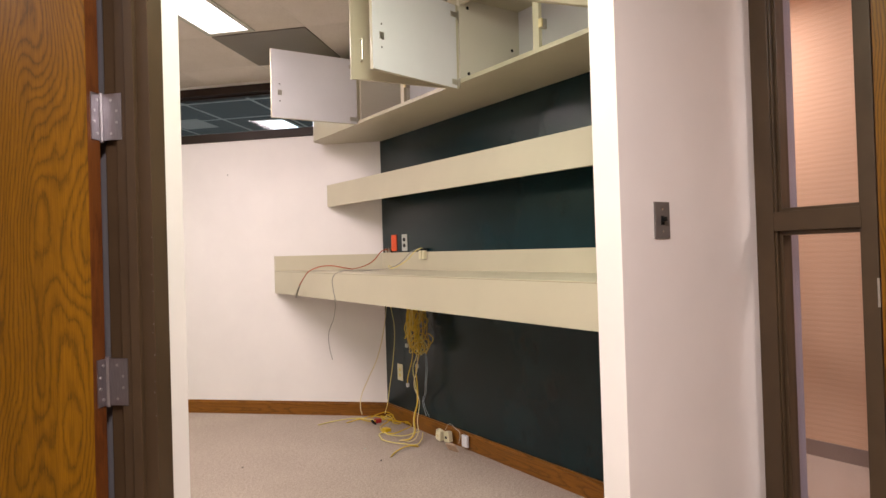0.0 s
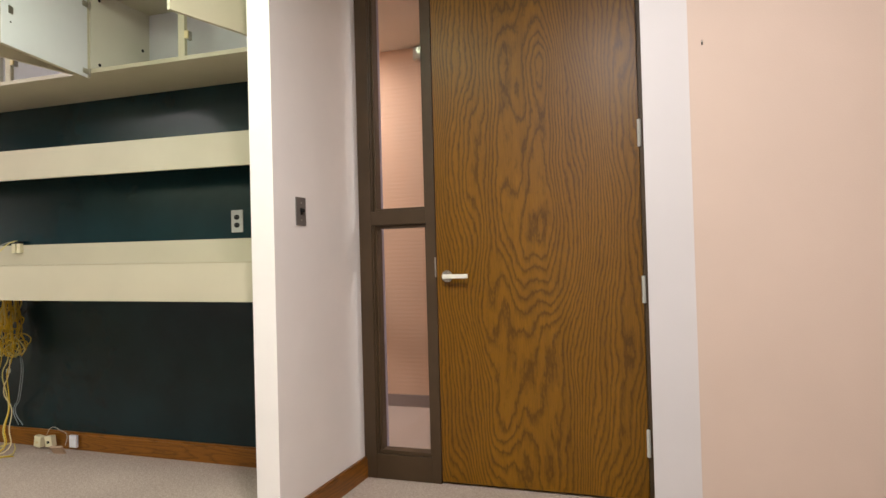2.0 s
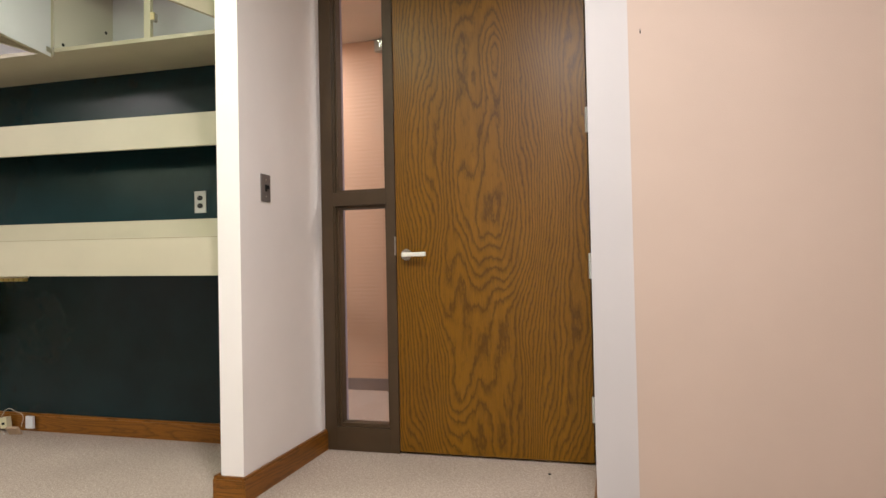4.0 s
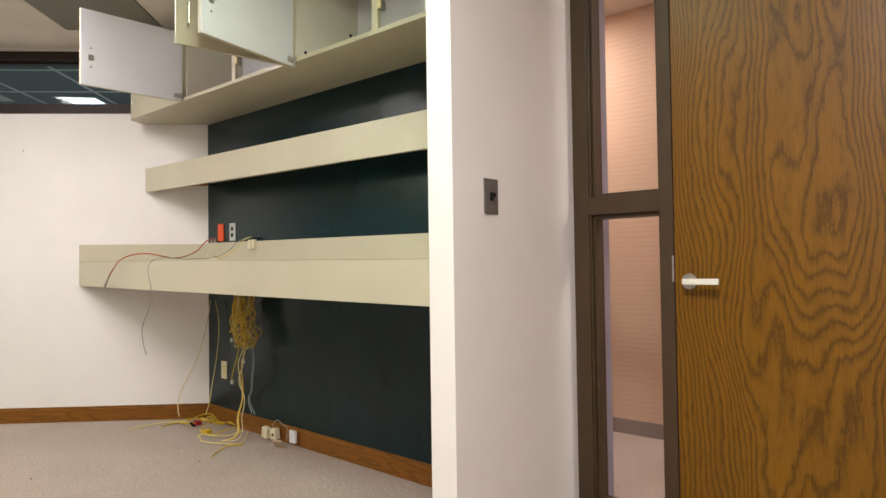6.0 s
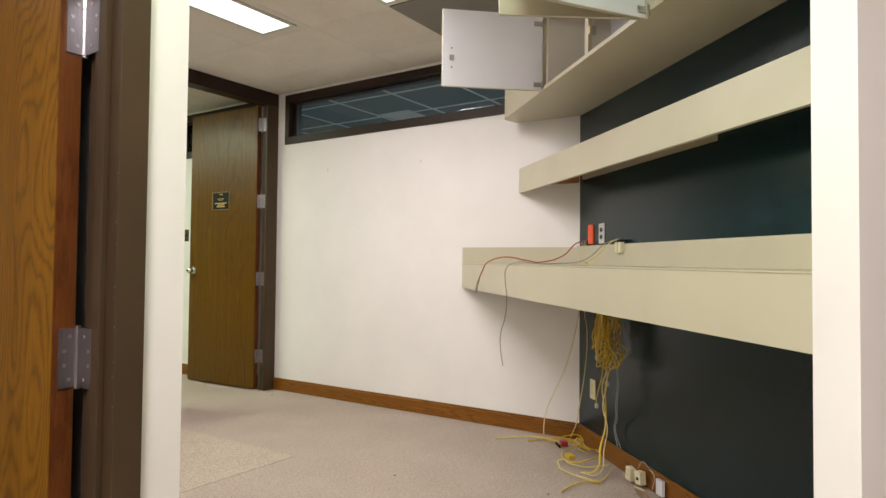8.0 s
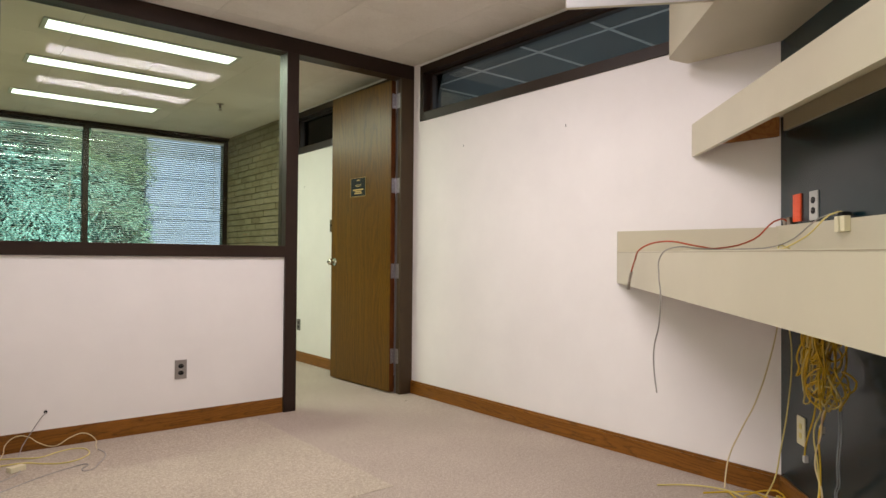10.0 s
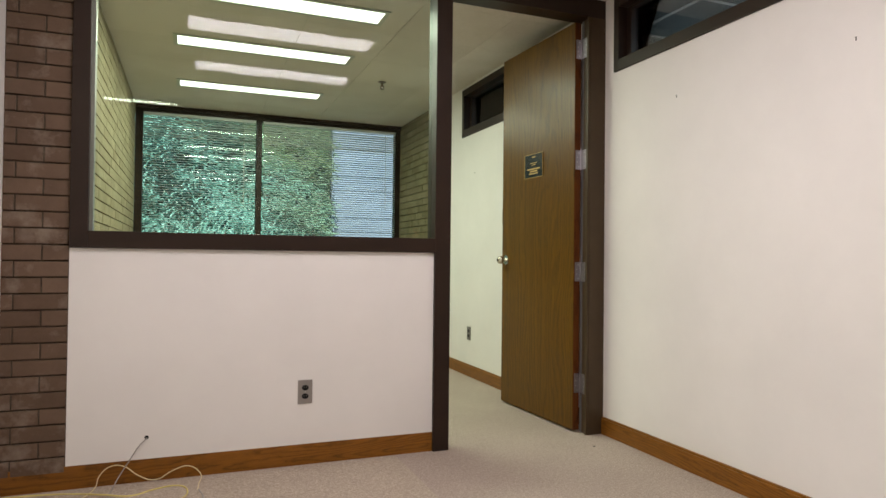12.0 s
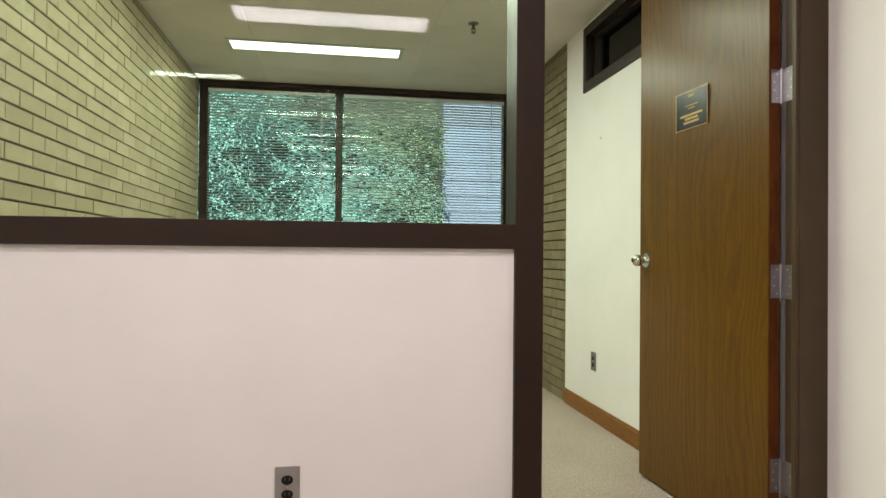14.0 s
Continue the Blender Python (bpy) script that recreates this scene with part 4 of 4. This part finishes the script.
for q in (g(.475, .492, .1, .115, .30, .325), g(.475, .495, .1, .115, .56, .585), g(.60, .62, .1, .115, .44, .465)):
    boxes("plug", M_GREYPL, [q], bundle, "clear network plug", bevel=.002)
for k, (u0, v0, u1, v1) in enumerate(((.40, .05, .50, .30), (.33, .06, .42, .12))):
    tube("side_loop", uvz((.55, .08, .90), (.50 - .02 * k, .08, .84), (.47 - .01 * k, .09, .74), (.49, .09, .66), (.53, .09, .72), (.54, .08, .86)), .003, M_YELLOW, bundle)

ps = thing("plug_strip", at_g(.87, .868), "ivory plug strip fixed under the counter on the green wall", "power strip")
boxes("strip_body", M_IVORY, [(-.13, .13, -.03, -.001, .006, .03)], ps, bevel=.003)
for k in range(7):
    boxes("socket", M_PALEY, [(-.125 + k * .037, -.1 + k * .037, -.036, -.004, -.012, .006)], ps)
tube("wall_cable", uvz((0.134, 0.06, 0.808), (0.168, 0.10, 0.674), (0.179, 0.17, 0.457), (0.118, 0.21, 0.317), (0.052, 0.24, 0.173), (0.083, 0.26, 0.119), (0.163, 0.29, 0.089)), .0032, M_TAN, None, "tan cable hanging from the counter down to the floor", GROT, "cable")
tube("wall_cable", uvz((0.161, 0.04, 0.808), (0.204, 0.04, 0.671), (0.193, 0.05, 0.445), (0.165, 0.07, 0.242), (0.169, 0.09, 0.145), (0.252, 0.16, 0.089)), .0032, M_PALEY, None, "pale yellow cable hanging from the counter down to the floor", GROT, "cable")

pile = thing("cable_pile", GROT, "loose pile of yellow network cables on the carpet", "cable")
strands = [
    [(-0.08, 0.51, 0.005), (-0.08, 0.36, 0.011), (-0.01, 0.22, 0.017), (0.05, 0.14, 0.005), (0.03, 0.03, 0.011), (0.03, 0.03, 0.017), (0.12, 0.03, 0.005), (0.13, 0.06, 0.011)],
    [(-0.01, 0.22, 0.012), (0.13, 0.19, 0.018), (0.15, 0.13, 0.024), (0.17, 0.06, 0.012), (0.28, 0.04, 0.018), (0.35, 0.03, 0.024), (0.30, 0.03, 0.012)],
    [(0.30, 0.03, 0.020), (0.43, 0.06, 0.026), (0.51, 0.17, 0.032), (0.50, 0.24, 0.020), (0.45, 0.28, 0.026), (0.37, 0.26, 0.032), (0.28, 0.20, 0.020), (0.21, 0.10, 0.026), (0.13, 0.03, 0.032), (0.04, 0.03, 0.020)],
    [(0.53, 0.34, 0.008), (0.62, 0.34, 0.014), (0.74, 0.30, 0.020), (0.77, 0.23, 0.008), (0.73, 0.17, 0.014), (0.61, 0.08, 0.020)],
    [(0.53, 0.34, 0.014), (0.44, 0.29, 0.020), (0.53, 0.28, 0.026), (0.57, 0.20, 0.014), (0.58, 0.13, 0.020), (0.59, 0.09, 0.026)],
    [(0.87, 0.46, 0.005), (0.81, 0.38, 0.011), (0.79, 0.29, 0.017), (0.80, 0.23, 0.005)],
    [(0.07, 0.18, 0.026), (0.01, 0.06, 0.032), (0.03, 0.03, 0.038), (0.24, 0.07, 0.026), (0.36, 0.10, 0.032), (0.37, 0.13, 0.038), (0.19, 0.08, 0.026), (0.08, 0.10, 0.032)],
    [(-0.00, 0.33, 0.006), (-0.01, 0.21, 0.012), (0.01, 0.11, 0.018), (0.12, 0.07, 0.006), (0.25, 0.05, 0.012)],
]
for k, s_ in enumerate(strands):
    tube("strand", uvz(*s_), .0036, M_YELLOW if k not in (0, 3, 4) else M_PALEY, pile)
boxes("red_plug", M_RED, [g(.115, .155, .135, .175, .004, .032)], pile, "small red plastic plug", bevel=.004)
ring = []
for k in range(12):
    a_ = k * math.tau / 11
    ring.append((.158 + .018 * math.cos(a_), .20 + .012 * math.sin(a_), .018 + .014 * math.sin(a_)))
tube("cable_tie", uvz(*ring), .005, M_BLACK, pile, "small black ring round the cables")
boxes("yellow_plug", M_YELLOW, [g(.33, .39, .19, .23, .002, .022)], pile, "moulded yellow plug", bevel=.004)

for i, (u, v, w_, lab) in enumerate(((.802, .072, .050, "ivory jack box hanging against the baseboard"), (.876, .056, .052, "ivory jack box hanging against the baseboard"))):
    b_ = thing("surface_box", GROT @ pose(u, -v, .018, 0, 8 * (1 - 2 * i), 0), lab, "jack box")
    boxes("body", M_IVORY, [(-w_ / 2, w_ / 2, -.02, .012, 0, .062)], b_, bevel=.003)
    boxes("port", M_BLACK if i else M_TAN, [(-.01, .01, -.0215, -.0195, .02, .034)], b_)
b_ = thing("surface_box", GROT @ pose(1.035, -.046, .055), "white blank jack plate loose on the baseboard", "jack box")
boxes("body", M_MELAMINE, [(-.026, .026, -.01, .006, -.035, .035)], b_, bevel=.002)
b_ = thing("loose_plate", GROT @ pose(1.0, -.115, .026, 35, 0, 12), "tan blank plate lying against the baseboard", "wall plate")
boxes("plate", M_CARD, [(-.036, .036, -.012, .0, -.03, .03)], b_, bevel=.003)
tube("thin_wire", uvz((.83, .05, .08), (.86, .045, .12), (.94, .05, .11), (.985, .05, .09), (.985, .06, .03)), .0018, M_CABLEGREY, None, "thin grey wire between the jack boxes", GROT, "cable")

# cables at the partition wall
tube("wall_cable", [(2.424, PY - .01, .196), (2.428, PY + .01, .19), (2.45, PY + .03, .171), (2.492, PY + .04, .106), (2.53, PY + .05, .045), (2.55, PY + .10, .012), (2.56, PY + .16, .004)], .0028, M_GREYCABLE2, None, "grey cable coming out of a hole in the white wall", None, "cable")
tube("wall_cable", [(2.66, PY + .16, .004), (2.615, PY + .06, .02), (2.606, PY + .035, .054), (2.561, PY + .03, .091), (2.509, PY + .03, .084), (2.455, PY + .035, .042), (2.383, PY + .035, .014), (2.311, PY + .035, .048), (2.245, PY + .04, .062), (2.197, PY + .06, .03), (2.205, PY + .14, .008), (2.21, PY + .2, .003)], .0025, M_TAN, None, "thin tan cable looped over the baseboard", None, "cable")
bm = bmesh.new()
cyl(bm, (2.424, PY - .001, .196), (2.424, PY + .0012, .196), .009, 12)
tagged(part("cable_hole", bm, M_BLACK, None, "small dark cable hole low in the white wall"), category="hole")
tube("floor_cable", [(2.97, -2.73, .005), (2.82, -2.72, .005), (2.70, -2.69, .005), (2.57, -2.62, .01), (2.47, -2.59, .004), (2.38, -2.64, .004), (2.29, -2.655, .004), (2.25, -2.57, .004), (2.29, -2.46, .004), (2.38, -2.41, .006), (2.47, -2.45, .008), (2.54, -2.50, .012), (2.68, -2.55, .004), (2.81, -2.60, .004), (2.96, -2.64, .004)], .0036, M_PALEY, None, "yellow cable looped on the carpet by the low wall", None, "cable")
tube("floor_cable", [(2.97, -2.25, .004), (2.82, -2.18, .004), (2.74, -2.27, .004), (2.80, -2.38, .004), (2.96, -2.42, .004)], .0034, M_PALEY, None, "yellow cable end looped on the carpet", None, "cable")
tube("floor_cable", [(2.205, -2.58, .003), (2.19, -2.47, .003), (2.25, -2.31, .003), (2.32, -2.22, .003), (2.335, -2.25, .004), (2.30, -2.32, .007), (2.39, -2.31, .003), (2.47, -2.27, .003), (2.56, -2.21, .003), (2.70, -2.10, .003)], .0028, M_GREYCABLE2, None, "dark grey cable trailing over the carpet", None, "cable")
tube("floor_cable", [(2.56, -2.50, .004), (2.585, -2.36, .004), (2.64, -2.30, .003), (2.74, -2.22, .003), (2.92, -2.12, .003)], .0028, M_GREYCABLE2, None, "dark grey cable running over the carpet", None, "cable")
b_ = thing("surface_box", pose(2.585, -2.42, .001, 0, 0, 24), "small ivory jack box lying on the carpet", "jack box")
boxes("body", M_IVORY, [(-.036, .036, -.02, .02, 0, .026)], b_, bevel=.003)

# small litter on the carpet
for x, y in ((2.2, -.1), (1.2, -.5), (.2, -2.55), (1.0, .25)):
    q = boxes("carpet_crumb", M_BLACK, [(x - .005, x + .006, y - .003, y + .003, 0, .003)], None, "tiny dark crumb on the carpet")
    tagged(q, category="litter")
for u, v in ((.62, .5), (3.98, .18), (.93, .12)):
    x, y = guv(u, v)
    q = boxes("carpet_crumb", M_TRIMWHITE if u < 1 else M_BLACK, [(x - .004, x + .005, y - .004, y + .004, 0, .004)], None, "tiny crumb on the carpet")
    tagged(q, category="litter")


# ---- bricks ----
def brick_wall(name, m, x0, x1, z0, z1, mt, mortar, first_part, depth=.1, pitch=.0697, start=0.0, joint=.006, shift=0.0, L=.199):
    """Running bond on local x, z with the face at y 0: deep raked bed joints and shallow upright ones."""
    base = boxes(name, mortar, [(x0, x1, .012, depth, z0, z1)], None, "", "structure", m)
    J = .005
    H = pitch - joint
    meshes = {}
    rest, fill = bmesh.new(), bmesh.new()
    count, row = 0, 0
    z = z0 - pitch + start
    r = random.Random(2)
    while z < z1 - .01:
        za, zb = max(z, z0), min(z + H, z1)
        x = x0 - (L + J) + (L + J) / 2 * (row % 2) + shift
        while x < x1 - .01 and zb - za > .004:
            a, c = max(x, x0), min(x + L, x1)
            if c - a > .012:
                if za >= first_part[0] and first_part[1] <= a and c <= first_part[2] and count < 300:
                    key = (round(c - a, 3), round(zb - za, 4))
                    if key not in meshes:
                        bm = bmesh.new()
                        box(bm, 0, key[0], 0, .02, 0, key[1])
                        bmesh.ops.bevel(bm, geom=[e for e in bm.edges if all(v.co.y < .001 for v in e.verts)], offset=.0025, segments=1, affect="EDGES")
                        me = bpy.data.meshes.new("brick")
                        bm.to_mesh(me)
                        bm.free()
                        me.materials.append(mt)
                        meshes[key] = me
                    ob = new("brick", meshes[key])
                    ob.parent = base
                    ob.matrix_local = pose(a, r.uniform(-.002, .001), za)
                    count += 1
                else:
                    box(rest, a, c, r.uniform(-.002, .001), .02, za, zb)
                if c < x1 - .01:
                    box(fill, c, c + J, .0035, .02, za, zb)
            x += L + J
        z += pitch
        row += 1
    for nm, bm, mm in (("bricks", rest, mt), ("mortar_joints", fill, mortar)):
        if bm.verts:
            part(nm, bm, mm, base, kind="stuff")
        else:
            bm.free()
    return base


# local x to the viewer's right, face towards local -y
brick_wall("wall_brick_pier", pose(2.99, PY, 0, 0, 0, 180), 0, .25, 0, CEIL - .002, M_BRICK_D, M_MORTAR_D, (0, -1, 2), .1, .07, .005, .0055, .048)
brick_wall("wall_brick_east", pose(2.79, -6.7, 0, 0, 0, -90), -3.83, 0, 0, CEIL - .002, M_BRICK_T, M_MORTAR_T, (1.0, -3.9, -1.9), .2, .0715, .070, .008, .03, .212)
# This wall takes the brick copy with painted-in shade.
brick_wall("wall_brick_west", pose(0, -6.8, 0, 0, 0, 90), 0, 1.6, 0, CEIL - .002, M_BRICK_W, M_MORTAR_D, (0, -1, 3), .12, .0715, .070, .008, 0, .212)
